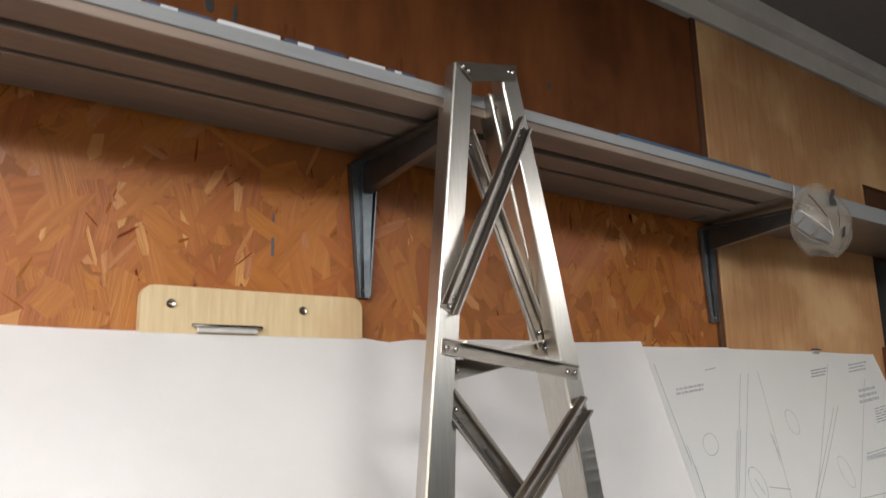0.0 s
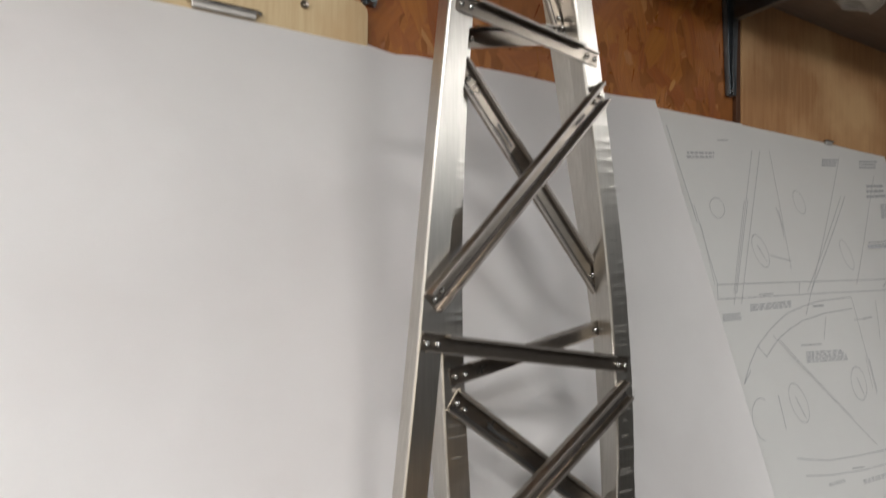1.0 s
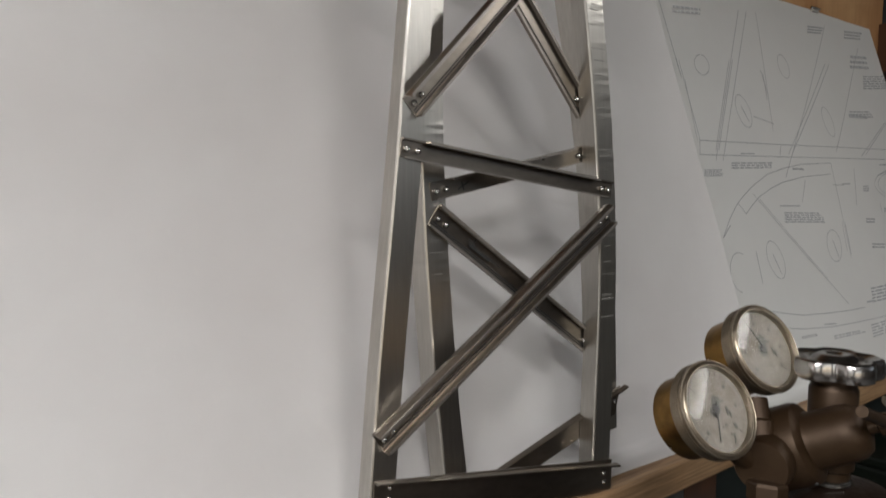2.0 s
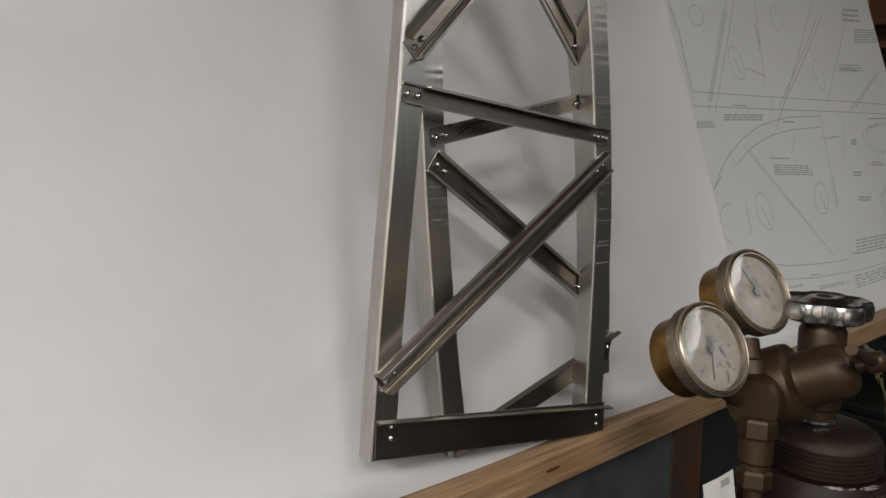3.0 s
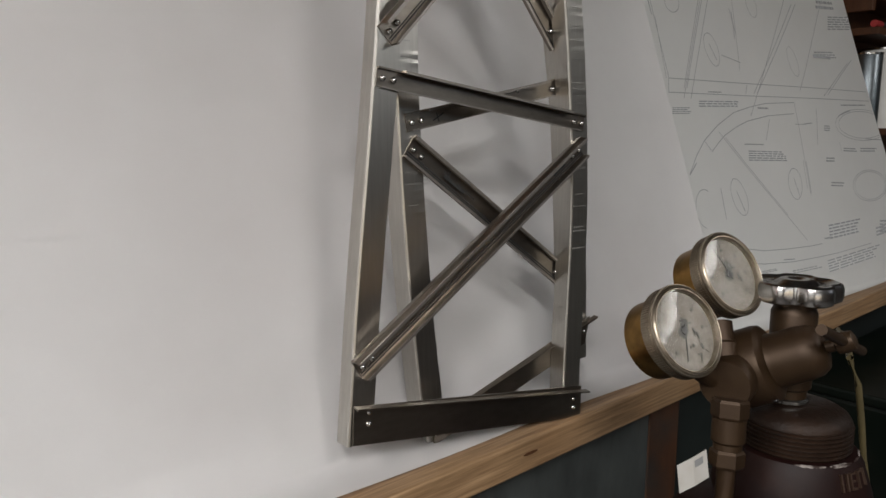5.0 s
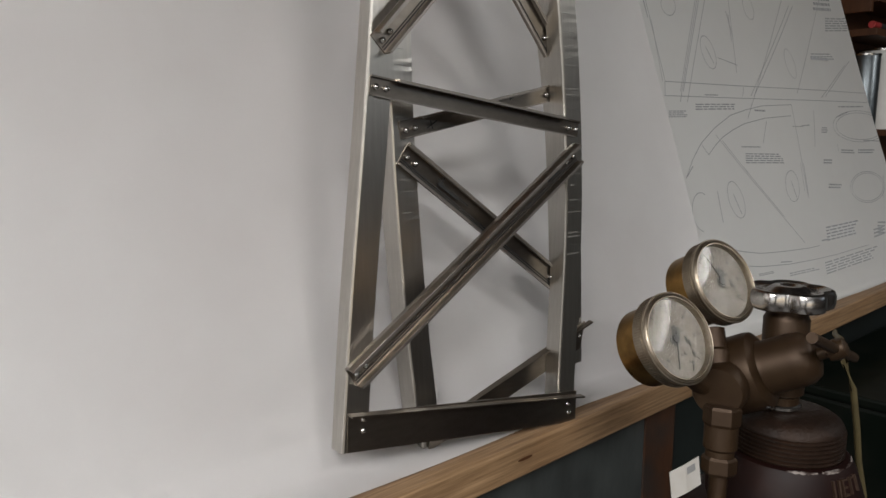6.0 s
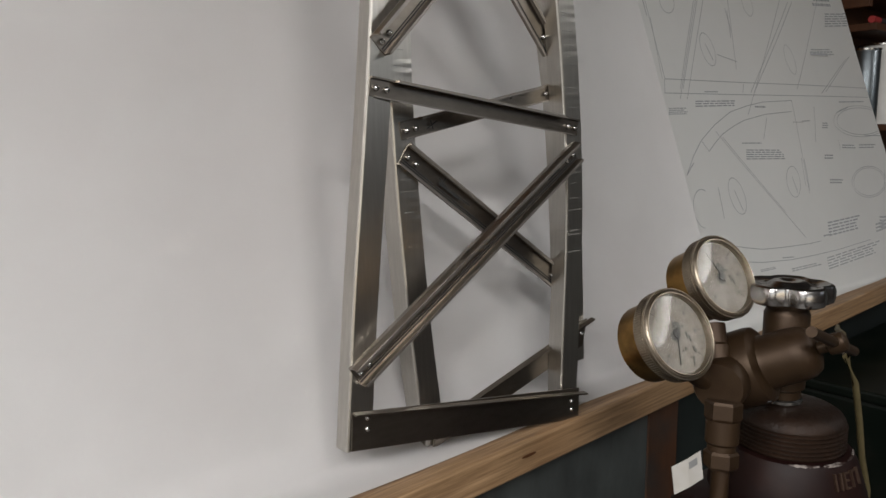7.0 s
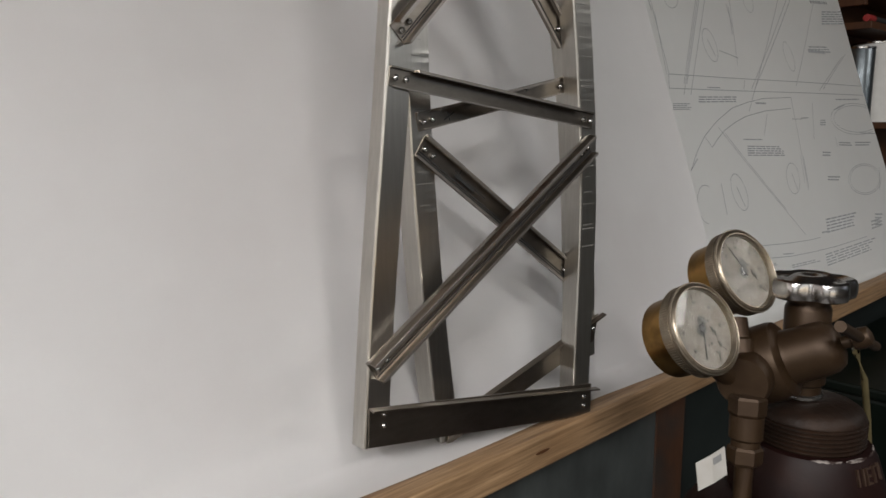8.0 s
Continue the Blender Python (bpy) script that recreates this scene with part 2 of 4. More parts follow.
        bmesh.ops.bevel(bm, geom=edges, offset=bevel, segments=2, affect="EDGES", profile=0.6)
    return bm


def boxed(*a, bevel=0.0):
    return box(bmesh.new(), *a, bevel=bevel)


def axes(origin, along):
    """A frame whose z runs along a direction."""
    return Matrix.Translation(origin) @ Vector(along).to_track_quat("Z", "Y").to_matrix().to_4x4()


def lathe(profile, m, steps=40, bm=None):
    """Turns a profile of (radius, height) round the z axis of the frame m."""
    bm = bm or bmesh.new()
    rings = []
    for r, h in profile:
        if r < 1e-6:
            rings.append([bm.verts.new(m @ Vector((0, 0, h)))])
        else:
            rings.append([bm.verts.new(m @ Vector((r * math.cos(2 * math.pi * i / steps), r * math.sin(2 * math.pi * i / steps), h))) for i in range(steps)])
    for a, b in zip(rings, rings[1:]):
        for i in range(steps):
            j = (i + 1) % steps
            q = [a[i % len(a)], a[j % len(a)], b[j % len(b)], b[i % len(b)]]
            q = list(dict.fromkeys(q))
            if len(q) > 2:
                bm.faces.new(q)
    return bm


def tube(points, radius, steps=12, bm=None, closed=False):
    """A round rod along points."""
    bm = bm or bmesh.new()
    pts = [Vector(p) for p in points]
    rings = []
    side = Vector((0.31, 0.2, 0.93))
    for i, p in enumerate(pts):
        d = (pts[min(i + 1, len(pts) - 1)] - pts[max(i - 1, 0)]).normalized()
        u = d.cross(side).normalized()
        v = d.cross(u)
        rings.append([bm.verts.new(p + radius * (math.cos(2 * math.pi * k / steps) * u + math.sin(2 * math.pi * k / steps) * v)) for k in range(steps)])
    for a, b in zip(rings, rings[1:]):
        for k in range(steps):
            bm.faces.new((a[k], a[(k + 1) % steps], b[(k + 1) % steps], b[k]))
    bm.faces.new(rings[0])
    bm.faces.new(rings[-1])
    return bm


def ease(table, z):
    """Reads a smooth value out of (z, value) rows."""
    rows = sorted(table)
    zs, vs = [r[0] for r in rows], [r[1] for r in rows]
    return float(np.interp(z, zs, vs))


def smooth_table(table, z, span=0.05):
    return sum(ease(table, z + span * k / 4) for k in range(-4, 5)) / 9


# ---- the room ----
WALL = 0.978          # face of the board wall
TOP = 2.42            # where the boards end under the trim
CEILING = 2.5
SEAM = 1.464          # edge between strand board and plywood
PLY_END = 2.045

floor = tagged(part("floor", boxed(-2.1, 5.2, -3.1, 1.2, -0.1, 0.0), M_FLOOR), "grey stained concrete workshop floor", "floor", kind="structure")
ceiling = tagged(part("ceiling", boxed(-2.1, 5.2, -3.1, 1.2, CEILING, CEILING + 0.1), M_CEIL), "dull grey painted workshop ceiling", "ceiling", kind="structure")

wall_north = tagged(part("wall_north", boxed(-2.1, 5.2, WALL + 0.012, 1.2, 0.0, CEILING), M_BROWN), "workshop wall lined with wooden boards", "wall", kind="structure")
part("strand_board", boxed(-2.0, SEAM - 0.002, WALL, WALL + 0.011, 0.0, 2.05), M_OSB, wall_north, "orange-brown oriented strand board")
part("upper_board", boxed(-2.0, SEAM - 0.002, WALL - 0.001, WALL + 0.011, 2.051, TOP - 0.004), M_DARKPLY, wall_north, "dark reddish-brown plywood with black stains")
for kx, kz, kw, kh in ((0.60, 2.17, 0.006, 0.010), (0.628, 2.165, 0.003, 0.018), (0.765, 2.135, 0.004, 0.02), (1.10, 2.2, 0.004, 0.008), (0.95, 2.12, 0.003, 0.012)):
    part("knot", lathe([(0, 0.0006), (0.8, 0.0005), (1.0, -0.001)], Matrix.Translation((kx, WALL - 0.001, kz)) @ Matrix.Rotation(radians(90), 4, "X") @ Matrix.Diagonal((kw, kh, 1, 1)), 12), M_BLACK, wall_north, "black knot")
part("plywood_panel", boxed(SEAM + 0.012, PLY_END, WALL - 0.008, WALL + 0.011, 0.9, TOP - 0.004, bevel=0.001), M_PLY, wall_north, "honey-coloured plywood panel with stains")
part("plywood_panel", boxed(PLY_END + 0.01, 5.1, WALL - 0.002, WALL + 0.011, 2.2, TOP - 0.004, bevel=0.001), M_PLY, wall_north, "honey-coloured plywood panel")
# Shade on the lower panel is put into this dark brown.
part("plywood_panel", boxed(PLY_END + 0.012, 5.1, WALL + 0.004, WALL + 0.011, 0.9, 2.196), M_BROWN, wall_north, "board with its shade put into a dark brown")
part("batten", boxed(SEAM - 0.001, SEAM + 0.011, WALL - 0.006, WALL + 0.011, 1.0, TOP - 0.002, bevel=0.001), M_BROWN, wall_north, "dark reddish edge strip")


def wall_with_hole(name, axis, at, thick, lo, hi, holes, label):
    """An upright wall along x or y with rectangular openings (from, to, sill, head)."""
    bm = bmesh.new()
    cuts = sorted(holes)
    spans, start = [], lo
    for a, b, s, h in cuts:
        spans += [(start, a, 0, CEILING), (a, b, 0, s), (a, b, h, CEILING)]
        start = b
    spans.append((start, hi, 0, CEILING))
    for a, b, s, h in spans:
        if b - a > 1e-4 and h - s > 1e-4:
            if axis == "x":
                box(bm, a, b, at, at + thick, s, h)
            else:
                box(bm, at, at + thick, a, b, s, h)
    return tagged(part(name, bm, M_ROOM), label, "wall", kind="structure")


wall_west = wall_with_hole("wall_west", "y", -2.1, 0.1, -3.1, 1.2, [(-1.95, 0.15, 0.8, 2.1)], "dull painted workshop wall with a window opening")
# Unseen wall; its wide opening only houses the added south fill.
wall_south = wall_with_hole("wall_south", "x", -3.1, 0.1, -2.0, 5.1, [(-1.55, 0.35, 0.35, 2.25), (2.2, 4.0, 2.15, 2.45)], "dull painted workshop wall out of view, two openings added for light")
# Out-of-view wall kept paler than the others, a reflector for the tower legs.
M_EASTWALL = mat("reflector_wall_pale", (0.2, 0.205, 0.195), 0.8, second=(0.17, 0.175, 0.165), grain=10, bump=0.05, stain=(0.28, 0.27, 0.25), stain_scale=2)
wall_east = wall_with_hole("wall_east", "y", 5.1, 0.1, -3.1, 1.2, [], "unseen workshop wall made pale to reflect in the steel")
wall_east.data.materials[0] = M_EASTWALL

# light fittings
for tx, ty, tz, wide, deep, _ in PANELS:
    fit = thing("ceiling_light", "plain white light fitting under the ceiling", "ceiling light", "ceiling lights", (tx, ty, CEILING))
    part("housing", boxed(tx - wide / 2 - 0.01, tx + wide / 2 + 0.01, ty - deep / 2 - 0.02, ty + deep / 2 + 0.02, tz + 0.006, CEILING - 0.001, bevel=0.004), M_TRIM, fit)

# trim under the ceiling
bm = bmesh.new()
box(bm, -2.0, 5.1, WALL - 0.012, WALL + 0.012, TOP, CEILING, bevel=0.002)
part("trim", bm, M_TRIM)
bpy.data.objects["trim"].parent = None
tagged(bpy.data.objects["trim"], "grey-white painted trim under the ceiling", "trim", kind="structure")
tagged(part("trim", boxed(-2.0, 5.1, WALL - 0.034, WALL - 0.0122, TOP + 0.042, CEILING, bevel=0.003), M_TRIM), "grey-white moulding along the ceiling", "trim", kind="structure")

# wood strands pressed into the strand board, each a sliver of its own
def strand_layer(name, seed, count, x0, x1, material, longest, label, slim=1.0, lean=None, top=2.035):
    rng = random.Random(seed)
    verts, faces = [], []
    for k in range(count):
        cx = x0 + (x1 - x0) * rng.random() ** 1.25
        cz = rng.uniform(1.72, top)
        length, wide = rng.uniform(0.018, longest), rng.uniform(0.009, 0.042) * slim
        turn = rng.gauss(1.35, 0.7) if lean is None else lean + rng.uniform(-0.25, 0.25)
        level = WALL - 0.0002 - 0.0009 * k / count
        ca, sa = math.cos(turn), math.sin(turn)
        n = rng.choice((6, 7, 8, 9, 10))
        ring = []
        for i in range(n):
            a = 2 * math.pi * (i + rng.uniform(-0.35, 0.35)) / n
            u = 0.5 * length * max(-1, min(1, 1.3 * math.cos(a))) * rng.uniform(0.7, 1.1)
            v = 0.5 * wide * max(-1, min(1, 1.3 * math.sin(a))) * rng.uniform(0.6, 1.15)
            ring.append((min(cx + u * ca - v * sa, SEAM - 0.003), level, min(cz + u * sa + v * ca, 2.048)))
        faces.append(list(range(len(verts), len(verts) + n)))
        verts += ring
    me = bpy.data.meshes.new(name)
    me.from_pydata(verts, [], faces)
    me.materials.append(material)
    ob = new(name, me)
    ob.parent = wall_north
    return tagged(ob, label, kind="stuff")


for k, (lean, many) in enumerate(zip(TURNS, (110, 190, 260, 230, 120))):
    strand_layer("strands", 70 + k, many, 0.2, SEAM - 0.02, M_FLAKES[k], 0.105, "orange and brown wood strands", 0.85, lean)
    strand_layer("pale_strands", 110 + k, many // 5, 0.2, 0.95, M_PALEFLAKES[k], 0.07, "pale golden wood strands", 0.42, lean)
    strand_layer("pale_strands", 150 + k, many // 24, 1.2, 1.42, M_PALEFLAKES[k], 0.06, "pale golden wood strands", 0.5, lean)

part("pen_mark", boxed(0.6755, 0.6785, WALL - 0.0018, WALL - 0.0012, 1.906, 1.926), M_BLUEPEN, wall_north, "blue-grey pen mark")
part("pen_mark", boxed(0.6765, 0.6785, WALL - 0.0018, WALL - 0.0012, 1.943, 1.951), M_BLUEPEN, wall_north, "blue-grey pen mark")

strand_layer("strand_gaps", 21, 230, 0.2, SEAM - 0.02, M_SLIT, 0.035, "thin dark gaps between strands", 0.09)


def wood_mark(x, z, wide, high):
    """A knot or dark streak lying in the face of a board."""
    m = Matrix.Translation((x, WALL - 0.0006, z)) @ Matrix.Rotation(radians(90), 4, "X") @ Matrix.Diagonal((wide, high, 1, 1))
    part("knot", lathe([(0, 0.0006), (0.7, 0.0005), (1.0, -0.0004)], m, 11), M_KNOT, wall_north, "dark knot or streak in the wood")


for mark in ((0.687, 2.169, 0.0035, 0.008), (0.697, 2.166, 0.003, 0.01), (0.842, 2.166, 0.0035, 0.013), (1.538, 2.389, 0.003, 0.004), (1.876, 2.221, 0.004, 0.012), (1.913, 2.304, 0.0018, 0.02), (1.881, 2.252, 0.0016, 0.03), (1.482, 1.961, 0.004, 0.007), (1.779, 1.993, 0.0035, 0.012), (1.145, 2.186, 0.0025, 0.005), (1.81, 2.157, 0.0014, 0.03)):
    wood_mark(*mark)

# ---- shelf with brackets ----
SHELF_FRONT, SHELF_Z = 0.79, 2.052
shelf = thing("wall_shelf", "long ribbed grey metal shelf on wall brackets", "shelf", at=(0.9, 0.9, SHELF_Z))
bm = bmesh.new()
box(bm, -1.6, 1.395, SHELF_FRONT + 0.004, WALL - 0.003, SHELF_Z - 0.007, SHELF_Z - 0.004)
# Darker steel here paints the shade in the gaps between ribs.
part("shelf_board", bm, M_STEELD, shelf)
part("front_lip", boxed(-1.6, 1.395, SHELF_FRONT, SHELF_FRONT + 0.0035, SHELF_Z - 0.0145, SHELF_Z - 0.002, bevel=0.0012), M_LIP, shelf, "pale painted front lip")
part("lip_return", boxed(-1.6, 1.395, SHELF_FRONT + 0.0015, SHELF_FRONT + 0.006, SHELF_Z - 0.0235, SHELF_Z - 0.0146, bevel=0.001), M_SHELF, shelf)
for y0, y1, d in ((0.797, 0.839, 0.012), (0.8465, 0.884, 0.015), (0.8915, 0.926, 0.015), (0.9325, 0.973, 0.010)):
    part("rib", boxed(-1.6, 1.395, y0, y1, SHELF_Z - 0.0072 - d, SHELF_Z - 0.0072, bevel=0.002), M_SHELF, shelf)
shelf_far = thing("wall_shelf", "ribbed grey metal shelf continuing along the wall", "shelf", at=(2.4, 0.9, SHELF_Z))
part("shelf_board", boxed(1.40, 4.4, SHELF_FRONT + 0.004, WALL - 0.01, SHELF_Z - 0.018, SHELF_Z - 0.004), M_SHELF, shelf_far)
part("front_lip", boxed(1.40, 4.4, SHELF_FRONT, SHELF_FRONT + 0.0035, SHELF_Z - 0.028, SHELF_Z - 0.002, bevel=0.001), M_LIP, shelf_far)


def bracket(x):
    b = thing("shelf_bracket", "pressed zinc-plated steel shelf bracket", "bracket", "brackets under the shelf", (x, WALL, 1.95))
    y = WALL - 0.0015
    bm = bmesh.new()
    # tapering upright with a raised rib
    for w0, w1, d0, d1 in ((0.0195, 0.008, 0.0, 0.004), (0.0075, 0.003, 0.004, 0.012)):
        lo = [bm.verts.new((x + sx * w1, y - d, 1.868)) for sx, d in ((-1, d0), (1, d0), (1, d1), (-1, d1))]
        hi = [bm.verts.new((x + sx * w0, y - d, 2.022)) for sx, d in ((-1, d0), (1, d0), (1, d1), (-1, d1))]
        for i in range(4):
            bm.faces.new((lo[i], lo[(i + 1) % 4], hi[(i + 1) % 4], hi[i]))
        bm.faces.new(lo), bm.faces.new(hi)
    for side in (-1, 1):
        rows = [[bm.verts.new((x + side * (w - 0.0028) + sx * 0.0018, y - d, z)) for sx, d in ((-1, 0.0035), (1, 0.0035), (0.5, 0.0075), (-0.5, 0.0075))] for w, z in ((0.009, 1.87), (0.02, 2.021))]
        for i in range(4):
            bm.faces.new((rows[0][i], rows[0][(i + 1) % 4], rows[1][(i + 1) % 4], rows[1][i]))
        bm.faces.new(rows[0]), bm.faces.new(rows[1])
    part("upright", bm, M_ZINC, b)
    bm = bmesh.new()
    for w0, w1, z0, z1 in ((0.016, 0.011, 2.0215, 2.0255), (0.006, 0.004, 2.006, 2.0214)):
        a = [bm.verts.new((x + sx * w0, y - 0.002, z)) for sx, z in ((-1, z0 - (0.02 if w0 < 0.01 else 0)), (1, z0 - (0.02 if w0 < 0.01 else 0)), (1, z1), (-1, z1))]
        c = [bm.verts.new((x + sx * w1, SHELF_FRONT + 0.012, z)) for sx, z in ((-1, z0), (1, z0), (1, z1), (-1, z1))]
        for i in range(4):
            bm.faces.new((a[i], a[(i + 1) % 4], c[(i + 1) % 4], c[i]))
        bm.faces.new(a), bm.faces.new(c)
    part("arm", bm, M_ZINC, b)
    part("screw", lathe([(0, 0.004), (0.003, 0.003), (0.0042, 0), (0.0042, -0.004)], axes((x, y - 0.008, 1.876), (0, -1, 0)), 12), M_RIVET, b)
    return b


bracket(0.785)
bracket(1.448)

# ---- paper sheets on the wall, leaning out to the rail ----
RAIL_Z = 1.249


def paper_y(x, z, lift=0.0):
    """The sheets hang from clips on the wall and lean out to the rail."""
    wave = 0.0035 * math.sin(8 * x + 2.2 * z) + 0.0025 * math.sin(15 * x - 6 * z + 1)
    f = min(1.0, max(0.0, (z - 1.27) / 0.25)) * min(1.0, max(0.0, (1.84 - z) / 0.3))
    return 0.768 + 0.345 * (z - 1.24) - lift + wave * f * 0.75


def sheet(name, left, right, top, lift, material, nx, nz, label):
    """A sheet from the wall down to the rail, where its lower edge curls forward over the wood."""
    bm = bmesh.new()
    grid = []
    for j in range(nz + 5):
        row = []
        for i in range(nx + 1):
            x = left + (right - left) * i / nx
            if j < 5:
                s = j / 5
                out = 0.768 - lift - (0.713 + 0.0297 * (x - 0.7)) - 0.0125 + 0.004 * math.sin(6 * x + 1) + 0.002 * math.sin(19 * x)
                y = 0.768 - lift - out * (1 - s) ** 1.5 + 0.0
                z = RAIL_Z + 0.0016 + lift * 0.2 + 0.014 * s ** 2.5
                y += 0.345 * (z - 1.24)
            else:
                s = (j - 4) / nz
                z = RAIL_Z + 0.0156 + s * (top(x) - RAIL_Z - 0.0156)
                curl = 0.01 * max(0.0, (i / nx - 0.965) / 0.035) ** 2 if lift > 0.002 else 0.0
                y = paper_y(x, z, lift + curl)
            row.append(bm.verts.new((x, y, z)))
        grid.append(row)
    for a, b in zip(grid, grid[1:]):
        for i in range(nx):
            bm.faces.new((a[i], a[i + 1], b[i + 1], b[i]))
    bmesh.ops.solidify(bm, geom=bm.faces[:], thickness=0.0005)
    return tagged(part(name, bm, material, smooth=True), label, "paper sheet")


def paper_top(x):
    notch = 0.004 * max(0.0, 1 - abs(x - 0.81) / 0.03)
    return 1.8235 + 0.006 * max(0.0, min(1.0, (x - 0.9) / 0.3)) + 0.0012 * math.sin(21 * x) - notch


sheet("paper_sheet", -0.9, 1.241, paper_top, 0.003, M_PAPER, 140, 30, "large blank white paper sheet hanging on the wall")
drawing = sheet("drawing_sheet", 1.1, 1.985, lambda x: 1.826 + 0.002 * math.sin(9 * x), 0.0, M_PAPER2, 60, 30, "white technical drawing sheet with faint lines")


def ribbon(bm, pts, wide):
    """A flat line of ink lying on the drawing, through (x, z) points."""
    fine = [Vector(pts[0])]
    for p, q in zip(pts, pts[1:]):
        n = max(1, int(math.hypot(q[0] - p[0], q[1] - p[1]) / 0.03))
        fine += [Vector(p).lerp(Vector(q), (k + 1) / n) for k in range(n)]
    old = None
    for k, c in enumerate(fine):
        d = (fine[min(k + 1, len(fine) - 1)] - fine[max(k - 1, 0)]).normalized() * wide / 2
        pair = []
        for s in (-1, 1):
            x, z = min(c.x + s * d.y, 1.982), c.y - s * d.x
            pair.append(bm.verts.new((x, paper_y(x, z) - 0.0011, z)))
        if old:
            bm.faces.new((old[0], old[1], pair[1], pair[0]))
        old = pair


def stroke(pts, wide, ink):
    bm = bmesh.new()
    ribbon(bm, pts, 0.75 * wide)
    part("drawn_line", bm, ink, drawing)


def loop(centre, u, v, arc, ink):
    pts = []
    for k in range(25):
        a = radians(arc[0] + (arc[1] - arc[0]) * k / 24)
        pts.append((centre[0] + u[0] * math.cos(a) + v[0] * math.sin(a), centre[1] + u[1] * math.cos(a) + v[1] * math.sin(a)))
    stroke(pts, 0.001, ink)


def bars(a, b, c, rows, ink):
    """Rows of unreadable writing, as bars of word length, from the corner a along to b and down to c."""
    bm = bmesh.new()
    rng = random.Random(int(a[0] * 1000) + rows)
    for r in range(rows):
        f = (r + 0.5) / rows
        s, end = 0.0, rng.uniform(0.8, 1.0)
        while s < end:
            e = min(end, s + rng.uniform(0.06, 0.2))
            p = [(a[0] + (b[0] - a[0]) * q + (c[0] - a[0]) * f, a[1] + (b[1] - a[1]) * q + (c[1] - a[1]) * f) for q in (s, e)]
            ribbon(bm, p, abs(c[1] - a[1]) / rows * 0.5)
            s = e + 0.025
    tagged(part("caption", bm, ink, drawing), kind="stuff")


stroke([(1.275, 1.574), (1.996, 1.583)], 0.0012, M_INK)
stroke([(1.265, 1.555), (1.975, 1.565)], 0.0012, M_INK)
stroke([(1.409, 1.698), (1.307, 1.562)], 0.0012, M_INKP)
stroke([(1.419, 1.699), (1.314, 1.562)], 0.0012, M_INK)
stroke([(1.723, 1.724), (1.507, 1.562)], 0.0012, M_INKP)
stroke([(1.740, 1.726), (1.518, 1.563)], 0.0012, M_INK)
stroke([(1.940, 1.642), (1.772, 1.570)], 0.0012, M_INKP)
stroke([(1.916, 1.635), (1.752, 1.567)], 0.0012, M_INKP)
stroke([(1.277, 1.683), (1.275, 1.574)], 0.0012, M_INK)
stroke([(1.266, 1.448), (1.295, 1.472), (1.326, 1.492), (1.374, 1.513), (1.431, 1.532), (1.482, 1.541), (1.535, 1.548), (1.629, 1.552)], 0.0012, M_INK)
stroke([(1.340, 1.477), (1.362, 1.488), (1.390, 1.500), (1.428, 1.511), (1.466, 1.520), (1.533, 1.529), (1.618, 1.534)], 0.0012, M_INK)
stroke([(1.326, 1.492), (1.340, 1.477)], 0.0012, M_INK)
stroke([(1.629, 1.552), (1.604, 1.405)], 0.0012, M_INKP)
stroke([(1.617, 1.458), (1.607, 1.409)], 0.0015, M_INK)
stroke([(1.373, 1.504), (1.553, 1.340)], 0.0012, M_INKP)
stroke([(1.388, 1.496), (1.512, 1.381)], 0.0012, M_INKP)
bars((1.339, 1.547), (1.457, 1.550), (1.334, 1.537), 3, M_INK)
bars((1.266, 1.536), (1.313, 1.537), (1.261, 1.526), 4, M_INK)
bars((1.440, 1.488), (1.500, 1.487), (1.439, 1.485), 1, M_INK)
bars((1.447, 1.478), (1.563, 1.475), (1.439, 1.462), 5, M_INK)
bars((1.371, 1.561), (1.411, 1.562), (1.370, 1.558), 1, M_INK)
bars((1.763, 1.646), (1.870, 1.653), (1.754, 1.632), 3, M_INKP)
bars((1.877, 1.720), (2.066, 1.738), (1.857, 1.691), 6, M_INKP)
bars((1.720, 1.517), (1.745, 1.517), (1.712, 1.506), 3, M_INK)
bars((1.696, 1.464), (1.735, 1.463), (1.690, 1.455), 2, M_INK)
bars((1.692, 1.424), (1.748, 1.421), (1.686, 1.415), 2, M_INK)
bars((1.782, 1.479), (1.850, 1.477), (1.776, 1.471), 2, M_INK)
bars((1.863, 1.478), (1.944, 1.477), (1.857, 1.469), 2, M_INK)
bars((1.822, 1.555), (1.970, 1.559), (1.819, 1.551), 1, M_INK)
bars((1.862, 1.350), (1.901, 1.347), (1.844, 1.327), 4, M_INK)
bars((1.646, 1.520), (1.678, 1.521), (1.644, 1.517), 1, M_INK)
bars((1.509, 1.543), (1.546, 1.543), (1.507, 1.538), 1, M_INK)
loop((1.410, 1.622), (0.0185, 0.0044), (0.0048, -0.0235), (0, 360), M_INK)
loop((1.331, 1.682), (0.0185, 0.0048), (0.0013, -0.0141), (0, 360), M_INK)
loop((1.572, 1.705), (0.0164, 0.0039), (0.0017, -0.0193), (0, 360), M_INKP)
loop((1.384, 1.414), (0.0209, 0.0017), (0.0024, -0.0252), (0, 360), M_INK)
loop((1.286, 1.404), (0.0254, 0.0002), (-0.0049, -0.0245), (100, 300), M_INK)
loop((1.562, 1.425), (0.0217, 0.0004), (-0.0062, -0.0234), (0, 360), M_INK)
loop((1.666, 1.621), (0.0158, 0.0029), (0.0020, -0.0246), (0, 360), M_INKP)
loop((1.906, 1.519), (0.1348, -0.0021), (-0.0247, -0.0288), (0, 360), M_INKP)
